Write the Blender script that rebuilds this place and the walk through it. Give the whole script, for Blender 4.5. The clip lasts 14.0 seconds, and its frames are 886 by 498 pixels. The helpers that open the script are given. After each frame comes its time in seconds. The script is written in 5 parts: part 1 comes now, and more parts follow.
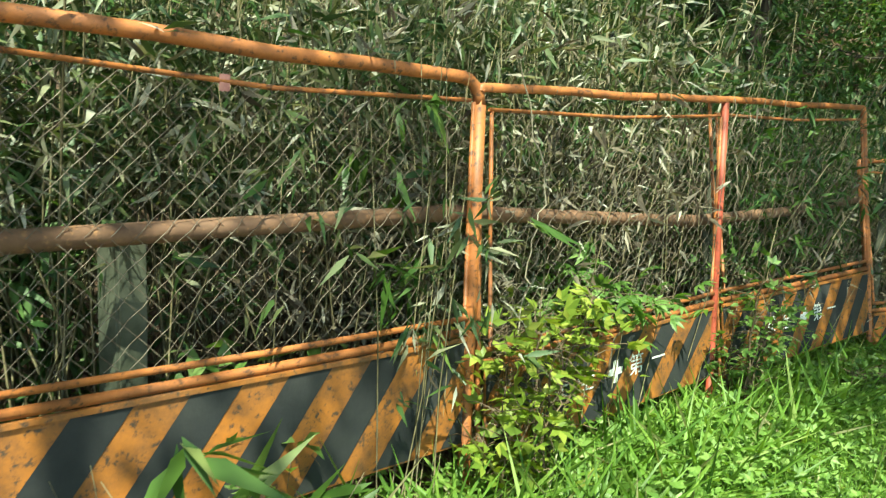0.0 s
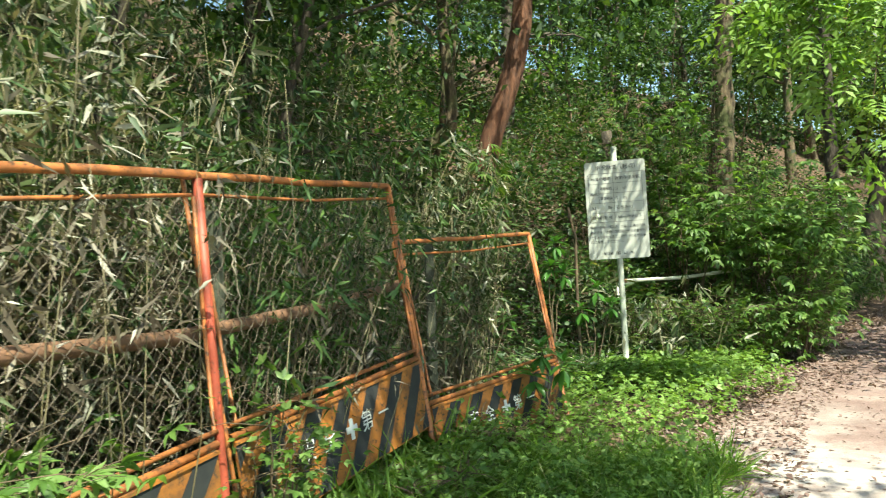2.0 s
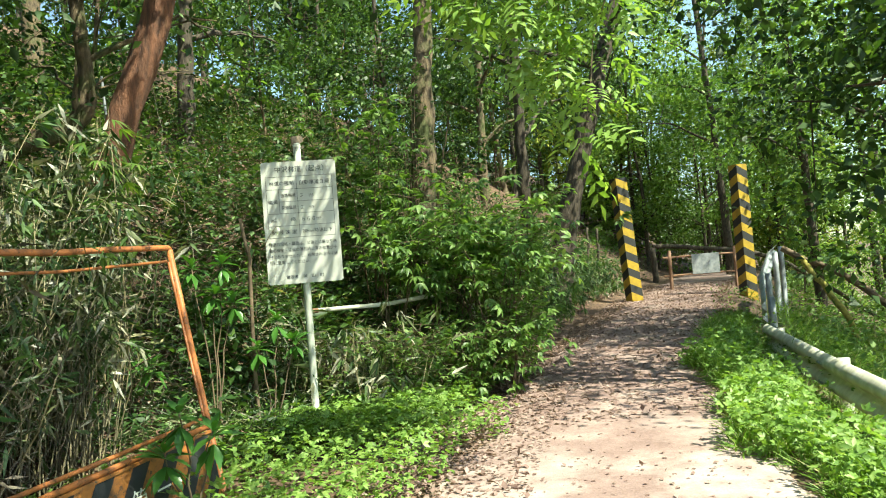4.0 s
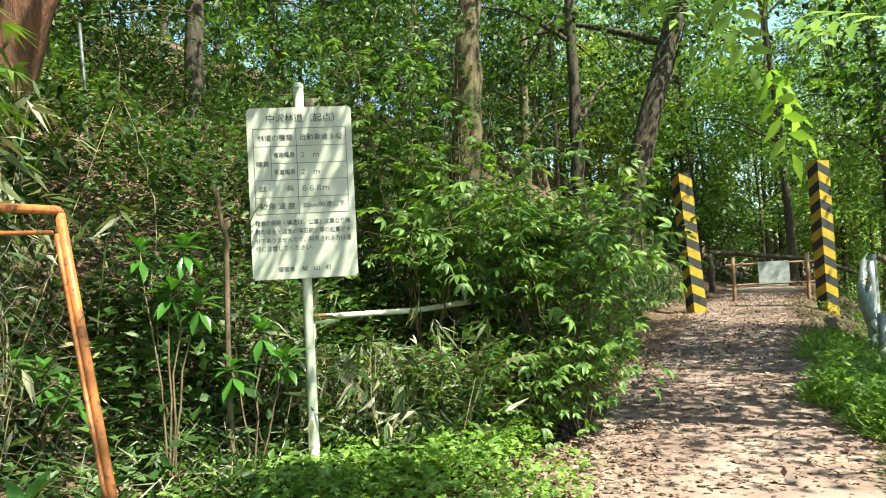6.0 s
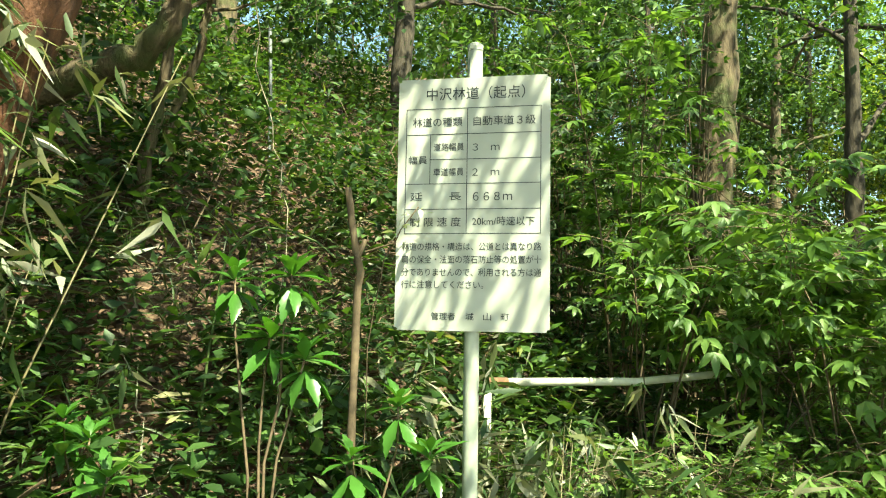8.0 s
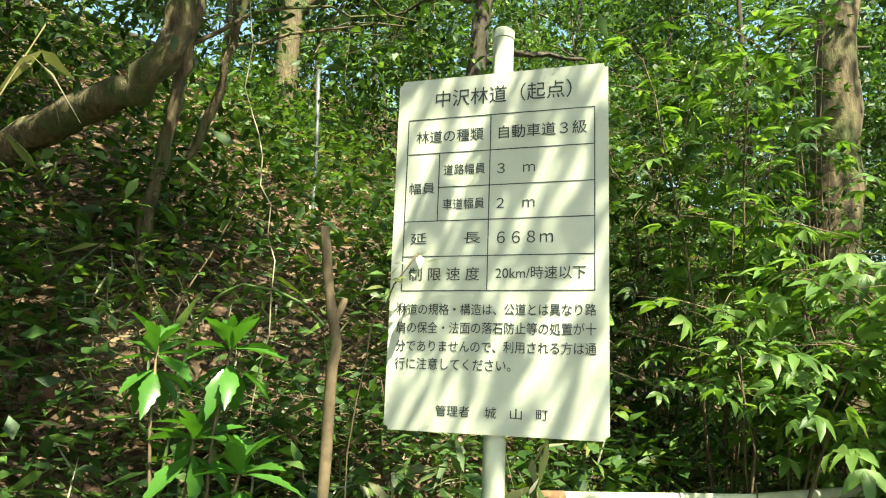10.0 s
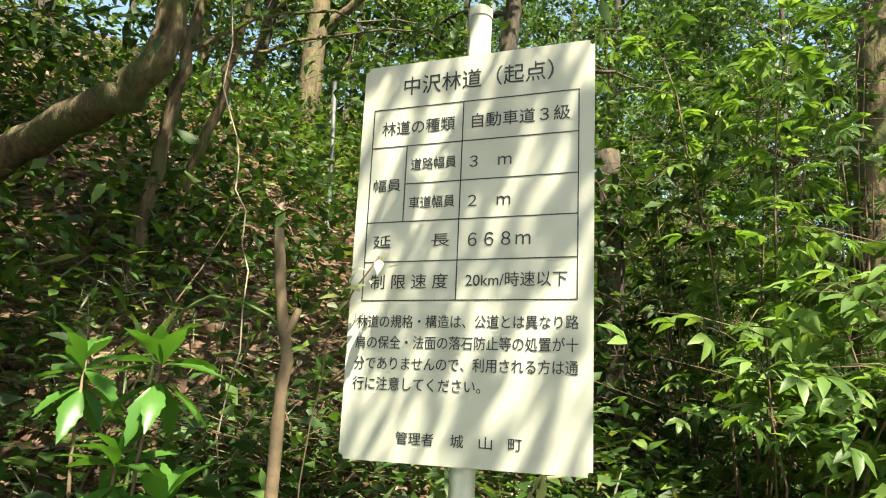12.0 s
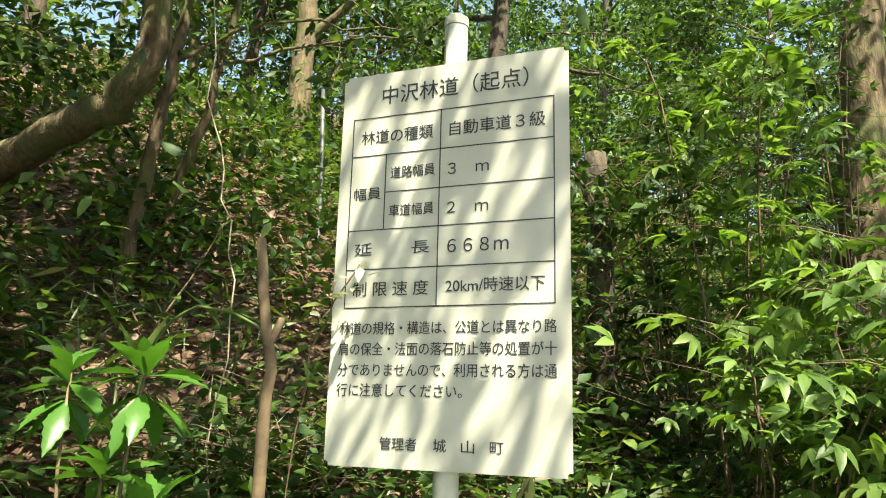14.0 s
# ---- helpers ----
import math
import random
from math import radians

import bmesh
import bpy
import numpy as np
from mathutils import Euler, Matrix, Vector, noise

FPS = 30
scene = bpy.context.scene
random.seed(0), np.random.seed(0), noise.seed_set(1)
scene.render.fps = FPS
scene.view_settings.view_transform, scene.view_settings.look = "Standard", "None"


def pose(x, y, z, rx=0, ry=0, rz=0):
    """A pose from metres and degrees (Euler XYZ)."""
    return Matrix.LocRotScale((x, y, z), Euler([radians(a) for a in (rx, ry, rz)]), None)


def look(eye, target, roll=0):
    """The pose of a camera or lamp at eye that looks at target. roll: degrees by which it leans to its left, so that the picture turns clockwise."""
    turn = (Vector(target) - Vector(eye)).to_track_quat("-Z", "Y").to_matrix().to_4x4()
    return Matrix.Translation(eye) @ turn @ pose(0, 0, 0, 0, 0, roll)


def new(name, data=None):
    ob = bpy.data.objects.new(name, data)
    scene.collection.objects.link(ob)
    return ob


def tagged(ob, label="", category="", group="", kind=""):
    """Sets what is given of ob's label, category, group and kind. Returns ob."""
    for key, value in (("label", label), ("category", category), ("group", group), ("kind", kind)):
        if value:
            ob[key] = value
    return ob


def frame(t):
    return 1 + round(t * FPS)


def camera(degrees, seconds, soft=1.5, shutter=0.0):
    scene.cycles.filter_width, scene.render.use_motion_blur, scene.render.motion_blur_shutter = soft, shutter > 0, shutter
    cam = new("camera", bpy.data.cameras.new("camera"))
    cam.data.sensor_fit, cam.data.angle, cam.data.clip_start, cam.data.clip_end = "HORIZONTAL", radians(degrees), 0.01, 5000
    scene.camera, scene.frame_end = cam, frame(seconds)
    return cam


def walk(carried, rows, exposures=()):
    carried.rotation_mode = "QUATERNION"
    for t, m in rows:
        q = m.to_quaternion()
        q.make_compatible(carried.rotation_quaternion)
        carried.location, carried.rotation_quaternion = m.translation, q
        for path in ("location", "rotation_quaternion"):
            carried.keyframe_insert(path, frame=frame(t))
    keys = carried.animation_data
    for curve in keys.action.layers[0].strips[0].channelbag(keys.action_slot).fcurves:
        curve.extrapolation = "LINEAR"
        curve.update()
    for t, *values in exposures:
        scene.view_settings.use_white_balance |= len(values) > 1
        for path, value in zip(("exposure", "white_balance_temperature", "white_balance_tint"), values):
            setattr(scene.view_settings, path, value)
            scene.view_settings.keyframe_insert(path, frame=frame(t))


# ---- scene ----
cam = camera(61.8, 14.0, 1.1, 0.15)
METRES, EYE, TILT, LEAN, TURN = 8.0, 1.5, 0.0, 0.0, 44.9
ROWS = [
    (0.0, 0.0, 0.0, 0.0, 0.27, -7.08, -2.19),
    (0.5, 0.0219, 0.0193, 0.0022, -3.52, -1.67, -1.43),
    (1.0, 0.0452, 0.047, 0.0003, -9.82, -0.06, -0.67),
    (1.5, 0.0735, 0.0873, -0.0002, -20.93, 0.86, 0.93),
    (2.0, 0.114, 0.1172, -0.006, -28.73, 0.85, 3.41),
    (2.5, 0.1495, 0.1487, -0.0087, -35.87, -0.47, 4.15),
    (3.0, 0.189, 0.188, -0.0071, -46.44, -0.29, 4.14),
    (3.5, 0.2325, 0.2225, -0.0119, -50.97, 1.5, 4.56),
    (6.0, 0.4476, 0.4242, -0.0227, -48.52, 2.15, 3.02),
    (6.5, 0.4876, 0.4594, -0.0183, -41.96, 3.19, 1.98),
    (7.0, 0.5203, 0.5028, -0.0166, -36.77, 3.7, 0.71),
    (7.5, 0.5592, 0.5366, -0.0161, -33.89, 4.73, -0.25),
    (8.0, 0.5923, 0.5658, -0.0104, -31.92, 5.15, -0.96),
    (8.5, 0.6178, 0.5972, -0.0101, -30.56, 6.06, -0.82),
    (9.0, 0.6369, 0.618, -0.0067, -28.32, 7.56, -1.23),
    (11.5, 0.7165, 0.6711, -0.0003, -22.48, 12.37, -2.62),
    (12.0, 0.7149, 0.6699, -0.0004, -21.83, 11.96, -2.69),
    (12.5, 0.7144, 0.6694, -0.0006, -21.88, 11.75, -2.67),
    (13.0, 0.7152, 0.6689, -0.0004, -22.31, 11.8, -2.27),
    (13.5, 0.7166, 0.667, 0.0001, -22.54, 12.04, -1.76),
    (14.0, 0.7185, 0.6652, 0.0001, -21.9, 12.24, -1.48),
]
walk(cam, [(t, pose(0, 0, EYE, TILT, LEAN, TURN) @ pose(METRES * x, METRES * y, METRES * z, 90 + pitch, roll, yaw)) for t, x, y, z, yaw, pitch, roll in ROWS],
     [(0.0, 1.65, 6800, -18), (1.5, 1.58, 6800, -8), (3.0, 1.7, 6900, -9), (6.0, 1.87, 7100, -11), (9.0, 2.2, 7800, -18), (12.0, 2.05, 7700, 0), (14.0, 2.05, 7700, 0)])

# ---- camera exposure, sky and sun ----
world = bpy.data.worlds.new("sky")
scene.world = world
world.use_nodes = True
wn = world.node_tree
sky = wn.nodes.new("ShaderNodeTexSky")
sky.sky_type, sky.sun_disc = "NISHITA", False
SUN_TO = Vector((0.42, -0.36, 0.86)).normalized()
sky.sun_elevation = math.asin(SUN_TO.z)
sky.sun_rotation = math.atan2(SUN_TO.x, SUN_TO.y)
wn.links.new(sky.outputs[0], wn.nodes["Background"].inputs[0])
wn.nodes["Background"].inputs[1].default_value = 0.1
sun = new("sun", bpy.data.lights.new("sun", "SUN"))
sun.data.energy, sun.data.angle, sun.data.color = 4.3, radians(0.53), (1.0, 0.95, 0.86)
sun.matrix_world = look(SUN_TO * 60, (0, 0, 0))

RNG = np.random.default_rng(7)


# ---- materials ----
def shader(name, rough=0.6, metal=0.0):
    m = bpy.data.materials.new(name)
    m.use_nodes = True
    nt = m.node_tree
    b = nt.nodes["Principled BSDF"]
    b.inputs["Roughness"].default_value, b.inputs["Metallic"].default_value = rough, metal
    return m, nt, b


def node(nt, kind, **sets):
    n = nt.nodes.new(kind)
    for k, v in sets.items():
        n.inputs[k.replace("_", " ")].default_value = v
    return n


def ramp(nt, fac, stops):
    r = nt.nodes.new("ShaderNodeValToRGB")
    e = r.color_ramp.elements
    while len(e) < len(stops):
        e.new(0.5)
    for q, (p, c) in zip(e, stops):
        q.position, q.color = p, (*c, 1)
    nt.links.new(fac, r.inputs[0])
    return r.outputs[0]


def noise_fac(nt, scale, detail=4.0, rough=0.6, coord="Object"):
    t = nt.nodes.new("ShaderNodeTexCoord")
    n = node(nt, "ShaderNodeTexNoise", Scale=scale, Detail=detail, Roughness=rough)
    nt.links.new(t.outputs[coord], n.inputs["Vector"])
    return n.outputs["Fac"]


def mixc(nt, fac, a, b, mode="MIX"):
    m = nt.nodes.new("ShaderNodeMix")
    m.data_type, m.blend_type = "RGBA", mode
    for sock, val in ((m.inputs[0], fac), (m.inputs[6], a), (m.inputs[7], b)):
        if isinstance(val, (int, float)):
            sock.default_value = val
        elif isinstance(val, tuple):
            sock.default_value = (*val, 1)
        else:
            nt.links.new(val, sock)
    return m.outputs[2]


def bump(nt, b, height, strength=0.3, dist=0.01):
    n = node(nt, "ShaderNodeBump", Strength=strength, Distance=dist)
    nt.links.new(height, n.inputs["Height"])
    nt.links.new(n.outputs[0], b.inputs["Normal"])


def leaf_mat(name, stops, trans=0.4, rough=0.45):
    """Leaf colours spread from leaf to leaf, with light shining through."""
    m, nt, b = shader(name, rough)
    g = nt.nodes.new("ShaderNodeNewGeometry")
    col = ramp(nt, g.outputs["Random Per Island"], stops)
    vein = noise_fac(nt, 9.0, 3.0)
    col = mixc(nt, 0.5, col, ramp(nt, vein, [(0.3, (0.55, 0.55, 0.5)), (0.7, (1.0, 1.0, 1.0))]), "MULTIPLY")
    nt.links.new(col, b.inputs["Base Color"])
    b.inputs["Specular IOR Level"].default_value = 0.45
    t = nt.nodes.new("ShaderNodeBsdfTranslucent")
    warm = mixc(nt, 1.0, col, (1.15, 1.2, 0.5), "MULTIPLY")
    nt.links.new(warm, t.inputs[0])
    mx = nt.nodes.new("ShaderNodeMixShader")
    mx.inputs[0].default_value = trans
    nt.links.new(b.outputs[0], mx.inputs[1])
    nt.links.new(t.outputs[0], mx.inputs[2])
    nt.links.new(mx.outputs[0], nt.nodes["Material Output"].inputs[0])
    return m


def paint_mat(name, col, dark, rust, amount=0.55, rough=0.55, metal=0.0):
    """Old paint with fading, dirt and rust spots."""
    m, nt, b = shader(name, rough, metal)
    c = ramp(nt, noise_fac(nt, 6.0, 7.0, 0.7), [(0.34, dark), (0.62, col)])
    spots = ramp(nt, noise_fac(nt, 34.0, 6.0, 0.7), [(amount, (0, 0, 0)), (amount + 0.1, (1, 1, 1))])
    c = mixc(nt, spots, c, rust)
    nt.links.new(c, b.inputs["Base Color"])
    bump(nt, b, noise_fac(nt, 60.0, 5.0), 0.35, 0.004)
    return m


def bark_mat(name, dark, light, moss=None):
    m, nt, b = shader(name, 0.9)
    t = nt.nodes.new("ShaderNodeTexCoord")
    mp = nt.nodes.new("ShaderNodeMapping")
    mp.inputs["Scale"].default_value = (20, 20, 6)
    nt.links.new(t.outputs["Object"], mp.inputs["Vector"])
    n = node(nt, "ShaderNodeTexNoise", Scale=1.0, Detail=6.0, Roughness=0.65)
    nt.links.new(mp.outputs[0], n.inputs["Vector"])
    c = ramp(nt, n.outputs["Fac"], [(0.35, dark), (0.68, light)])
    if moss:
        c = mixc(nt, ramp(nt, noise_fac(nt, 3.0, 5.0), [(0.48, (0, 0, 0)), (0.62, (0.8, 0.8, 0.8))]), c, moss)
    nt.links.new(c, b.inputs["Base Color"])
    bump(nt, b, n.outputs["Fac"], 0.9, 0.03)
    return m


def plain_mat(name, a, c, scale=12.0, rough=0.6, metal=0.0, relief=0.2):
    m, nt, b = shader(name, rough, metal)
    nt.links.new(ramp(nt, noise_fac(nt, scale, 6.0), [(0.32, a), (0.68, c)]), b.inputs["Base Color"])
    bump(nt, b, noise_fac(nt, scale * 5, 5.0), relief, 0.01)
    return m


M_SASA = leaf_mat("bamboo_grass_leaf", [(0.0, (0.025, 0.06, 0.016)), (0.36, (0.07, 0.12, 0.034)), (0.6, (0.14, 0.16, 0.07)), (0.8, (0.27, 0.26, 0.17)), (1.0, (0.52, 0.50, 0.42))], 0.25)
M_DRY = leaf_mat("withered_bamboo_leaf", [(0.0, (0.055, 0.04, 0.026)), (0.45, (0.15, 0.12, 0.08)), (0.8, (0.28, 0.24, 0.18)), (1.0, (0.46, 0.43, 0.36))], 0.15, 0.6)
M_SASA_G = leaf_mat("fresh_bamboo_leaf", [(0.0, (0.04, 0.09, 0.015)), (0.6, (0.10, 0.18, 0.03)), (0.9, (0.18, 0.25, 0.06)), (1.0, (0.40, 0.36, 0.2))], 0.4)
M_CANE = plain_mat("dry_cane", (0.05, 0.045, 0.02), (0.22, 0.18, 0.09), 9.0, 0.6)
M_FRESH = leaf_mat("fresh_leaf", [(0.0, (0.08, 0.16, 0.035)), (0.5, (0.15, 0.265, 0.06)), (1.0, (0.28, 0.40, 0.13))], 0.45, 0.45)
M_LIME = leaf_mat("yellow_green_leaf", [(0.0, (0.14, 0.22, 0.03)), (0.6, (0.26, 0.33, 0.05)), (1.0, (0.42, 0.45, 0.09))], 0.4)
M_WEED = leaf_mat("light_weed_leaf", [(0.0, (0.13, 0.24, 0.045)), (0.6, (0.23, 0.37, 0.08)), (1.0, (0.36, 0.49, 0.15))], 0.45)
M_GLOSS = leaf_mat("glossy_broad_leaf", [(0.0, (0.05, 0.14, 0.026)), (0.6, (0.08, 0.20, 0.038)), (1.0, (0.13, 0.27, 0.06))], 0.35, 0.28)
M_PALE = leaf_mat("variegated_leaf", [(0.0, (0.35, 0.42, 0.26)), (1.0, (0.6, 0.62, 0.5))], 0.3)
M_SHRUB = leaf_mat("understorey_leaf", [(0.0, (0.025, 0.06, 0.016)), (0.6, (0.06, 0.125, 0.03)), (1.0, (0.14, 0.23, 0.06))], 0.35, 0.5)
M_CROWN = leaf_mat("crown_leaf", [(0.0, (0.02, 0.048, 0.013)), (0.5, (0.048, 0.10, 0.026)), (0.85, (0.10, 0.185, 0.042)), (1.0, (0.18, 0.27, 0.07))], 0.35, 0.5)
M_GRASS = leaf_mat("grass_blade", [(0.0, (0.10, 0.20, 0.03)), (0.6, (0.19, 0.33, 0.05)), (0.92, (0.30, 0.44, 0.09)), (1.0, (0.48, 0.44, 0.25))], 0.45)
M_LITTER = leaf_mat("dead_leaf", [(0.0, (0.13, 0.067, 0.05)), (0.5, (0.25, 0.14, 0.115)), (1.0, (0.44, 0.33, 0.28))], 0.1, 0.7)
M_ROADLEAF = leaf_mat("trodden_dead_leaf", [(0.0, (0.16, 0.095, 0.08)), (0.5, (0.25, 0.16, 0.14)), (1.0, (0.38, 0.28, 0.25))], 0.1, 0.8)
M_ORANGE = paint_mat("orange_paint", (0.48, 0.165, 0.045), (0.20, 0.075, 0.03), (0.10, 0.045, 0.022), 0.53)
M_RED = paint_mat("red_orange_paint", (0.46, 0.085, 0.045), (0.22, 0.05, 0.028), (0.10, 0.035, 0.02), 0.58)
M_BOARD = paint_mat("orange_board", (0.42, 0.15, 0.025), (0.13, 0.06, 0.024), (0.06, 0.04, 0.028), 0.54, 0.6)
M_BLACK = paint_mat("black_stripe", (0.016, 0.018, 0.02), (0.03, 0.031, 0.03), (0.08, 0.06, 0.045), 0.66, 0.75)
M_YELLOW = paint_mat("yellow_stripe", (0.46, 0.31, 0.03), (0.28, 0.185, 0.03), (0.15, 0.08, 0.03), 0.66, 0.5)
M_WHITE = paint_mat("white_lettering", (0.78, 0.78, 0.74), (0.6, 0.6, 0.55), (0.25, 0.2, 0.15), 0.66)
M_PIPE = paint_mat("rusty_pipe", (0.23, 0.12, 0.07), (0.12, 0.065, 0.04), (0.33, 0.17, 0.08), 0.56, 0.75)
M_WIRE = plain_mat("rusty_wire", (0.07, 0.042, 0.026), (0.24, 0.20, 0.155), 25.0, 0.6, 0.3)
M_SIGN = plain_mat("sign_panel", (0.47, 0.47, 0.415), (0.56, 0.56, 0.50), 3.0, 0.42, 0.0, 0.03)
M_INK = plain_mat("sign_ink", (0.012, 0.016, 0.022), (0.03, 0.034, 0.04), 30.0, 0.5)
M_POLE = plain_mat("pale_painted_pole", (0.34, 0.36, 0.30), (0.50, 0.51, 0.44), 8.0, 0.45, 0.0, 0.1)
M_STEEL = plain_mat("weathered_steel", (0.20, 0.22, 0.24), (0.42, 0.44, 0.46), 7.0, 0.5, 0.4, 0.1)
M_RAIL = plain_mat("guard_rail_paint", (0.42, 0.40, 0.30), (0.74, 0.72, 0.62), 5.0, 0.5, 0.0, 0.12)
M_CONC = plain_mat("old_concrete", (0.035, 0.042, 0.024), (0.11, 0.115, 0.08), 9.0, 0.9)
M_BARK_RED = bark_mat("reddish_bark", (0.055, 0.026, 0.016), (0.21, 0.088, 0.046))
M_BARK = bark_mat("brown_bark", (0.05, 0.036, 0.022), (0.20, 0.145, 0.085), (0.08, 0.10, 0.03))
M_BARK_DARK = bark_mat("dark_bark", (0.028, 0.022, 0.016), (0.11, 0.085, 0.06))
M_LICHEN = plain_mat("yellow_moss", (0.16, 0.13, 0.03), (0.42, 0.36, 0.08), 12.0, 0.9)
M_CANE_PALE = plain_mat("pale_dry_vine", (0.20, 0.165, 0.11), (0.42, 0.36, 0.27), 20.0, 0.8)
M_PINK = plain_mat("faded_pink_plastic", (0.34, 0.12, 0.11), (0.48, 0.23, 0.20), 20.0, 0.5)
M_SHOOT = plain_mat("green_shoot", (0.06, 0.10, 0.03), (0.14, 0.20, 0.06), 14.0, 0.6)
M_STEEL_DULL = plain_mat("dull_steel", (0.06, 0.065, 0.07), (0.16, 0.17, 0.18), 9.0, 0.6, 0.3, 0.1)
M_TWIG = plain_mat("twig_bark", (0.07, 0.048, 0.03), (0.20, 0.14, 0.085), 14.0, 0.85)


def ground_mat(name, lo, mid, hi, leafy, worn_sunlit=None, cell=26.0):
    m, nt, b = shader(name, 0.95)
    c = ramp(nt, noise_fac(nt, 1.3, 7.0, 0.7), [(0.3, lo), (0.52, mid), (0.72, hi)])
    v = nt.nodes.new("ShaderNodeTexVoronoi")
    v.inputs["Scale"].default_value = cell
    t = nt.nodes.new("ShaderNodeTexCoord")
    nt.links.new(t.outputs["Object"], v.inputs["Vector"])
    hs = ramp(nt, v.outputs["Color"], [(0.15, (0.35, 0.3, 0.26)), (0.85, (1.25, 1.2, 1.1))])
    c = mixc(nt, leafy, c, hs, "MULTIPLY")
    if worn_sunlit:
        # bare pale gravel where the leaves are trodden away, sun patch painted in
        sx = nt.nodes.new("ShaderNodeSeparateXYZ")
        nt.links.new(t.outputs["Object"], sx.inputs[0])
        mr = node(nt, "ShaderNodeMapRange")
        for k, v2 in (("From Min", 9.6), ("From Max", 6.0)):
            mr.inputs[k].default_value = v2
        nt.links.new(sx.outputs["Y"], mr.inputs["Value"])
        patch = mixc(nt, 1.0, mr.outputs[0], ramp(nt, noise_fac(nt, 0.9, 6.0, 0.65), [(0.42, (0.04, 0.04, 0.04)), (0.62, (0.9, 0.9, 0.9))]), "MULTIPLY")
        c = mixc(nt, patch, c, worn_sunlit)
    nt.links.new(c, b.inputs["Base Color"])
    bump(nt, b, v.outputs["Distance"], 0.65 * leafy, 0.8 / cell)
    return m


M_GROUND = ground_mat("leaf_litter_soil", (0.065, 0.04, 0.028), (0.125, 0.078, 0.054), (0.21, 0.14, 0.098), 0.9)
M_ROAD = ground_mat("leafy_gravel_road", (0.14, 0.085, 0.075), (0.24, 0.16, 0.145), (0.38, 0.31, 0.285), 0.28, (0.56, 0.50, 0.46), 75.0)


# ---- mesh helpers ----
def mesh_ob(name, verts, faces, mat, parent=None, label=""):
    """One mesh object from arrays; faces all of one size."""
    me = bpy.data.meshes.new(name)
    verts, faces = np.asarray(verts, np.float32), np.asarray(faces, np.int32)
    n, k = faces.shape
    me.vertices.add(len(verts))
    me.vertices.foreach_set("co", verts.ravel())
    me.loops.add(n * k)
    me.loops.foreach_set("vertex_index", faces.ravel())
    me.polygons.add(n)
    me.polygons.foreach_set("loop_start", np.arange(0, n * k, k, dtype=np.int32))
    me.update(calc_edges=True)
    me.materials.append(mat)
    ob = new(name, me)
    if parent:
        ob.parent = parent
    if label:
        tagged(ob, label)
    return ob


def smooth(ob):
    ob.data.polygons.foreach_set("use_smooth", [True] * len(ob.data.polygons))
    return ob


def part(name, bm, material, parent=None, label=""):
    me = bpy.data.meshes.new(name)
    bm.to_mesh(me)
    bm.free()
    me.materials.append(material)
    ob = new(name, me)
    if parent:
        ob.parent = parent
    if label:
        tagged(ob, label)
    return ob


def thing(name, m, label, category, group="", kind=""):
    ob = new(name)
    ob.matrix_basis = m
    ob.empty_display_size = 0.1
    return tagged(ob, label, category, group, kind)


def box_bm(x0, x1, y0, y1, z0, z1, bev=0.004, bm=None):
    bm = bm or bmesh.new()
    r = bmesh.ops.create_cube(bm, size=1, matrix=Matrix.LocRotScale(((x0 + x1) / 2, (y0 + y1) / 2, (z0 + z1) / 2), None, (x1 - x0, y1 - y0, z1 - z0)))
    if bev:
        edges = list({e for v in r["verts"] for e in v.link_edges})
        bmesh.ops.bevel(bm, geom=edges, offset=bev, segments=2, affect="EDGES")
    return bm


def tube_arrays(pts, radii, seg=6, wob=0.0):
    """A closed tube along points, as vertex and quad arrays."""
    pts = np.asarray(pts, float)
    radii = np.broadcast_to(np.asarray(radii, float), (len(pts),))
    tan = np.gradient(pts, axis=0)
    tan /= np.linalg.norm(tan, axis=1, keepdims=True) + 1e-9
    ref = np.array([0.0, 0, 1]) if abs(tan[:, 2]).mean() < 0.8 else np.array([1.0, 0, 0])
    a = np.cross(tan, ref)
    a /= np.linalg.norm(a, axis=1, keepdims=True) + 1e-9
    if len(pts) > 6:
        # carry the first side along, so that the section never twists
        a = a.copy()
        for i in range(1, len(pts)):
            q = a[i - 1] - tan[i] * np.dot(a[i - 1], tan[i])
            a[i] = q / (np.linalg.norm(q) + 1e-9)
    b = np.cross(tan, a)
    ang = np.linspace(0, 2 * np.pi, seg, endpoint=False)
    rr = radii[:, None] * (1 + wob * RNG.uniform(-1, 1, (len(pts), seg)))
    v = pts[:, None] + rr[..., None] * (np.cos(ang)[None, :, None] * a[:, None] + np.sin(ang)[None, :, None] * b[:, None])
    n = len(pts)
    i, j = np.meshgrid(np.arange(n - 1), np.arange(seg), indexing="ij")
    k = (j + 1) % seg
    f = np.stack([i * seg + j, i * seg + k, (i + 1) * seg + k, (i + 1) * seg + j], -1).reshape(-1, 4)
    v = v.reshape(-1, 3)
    ends = np.array([[s * seg, s * seg + 1 + 2 * q, s * seg + 2 + 2 * q, s * seg + min(3 + 2 * q, seg - 1)] for s in (0, n - 1) for q in range(max(1, (seg - 2) // 2))])
    return v, np.vstack([f, ends])


def join(arrays):
    vs, fs, o = [], [], 0
    for v, f in arrays:
        vs.append(v)
        fs.append(np.asarray(f) + o)
        o += len(v)
    return np.vstack(vs), np.vstack(fs)


def tube(name, pts, radii, mat, parent=None, seg=10, label="", wob=0.0):
    return smooth(mesh_ob(name, *tube_arrays(pts, radii, seg, wob), mat, parent, label))


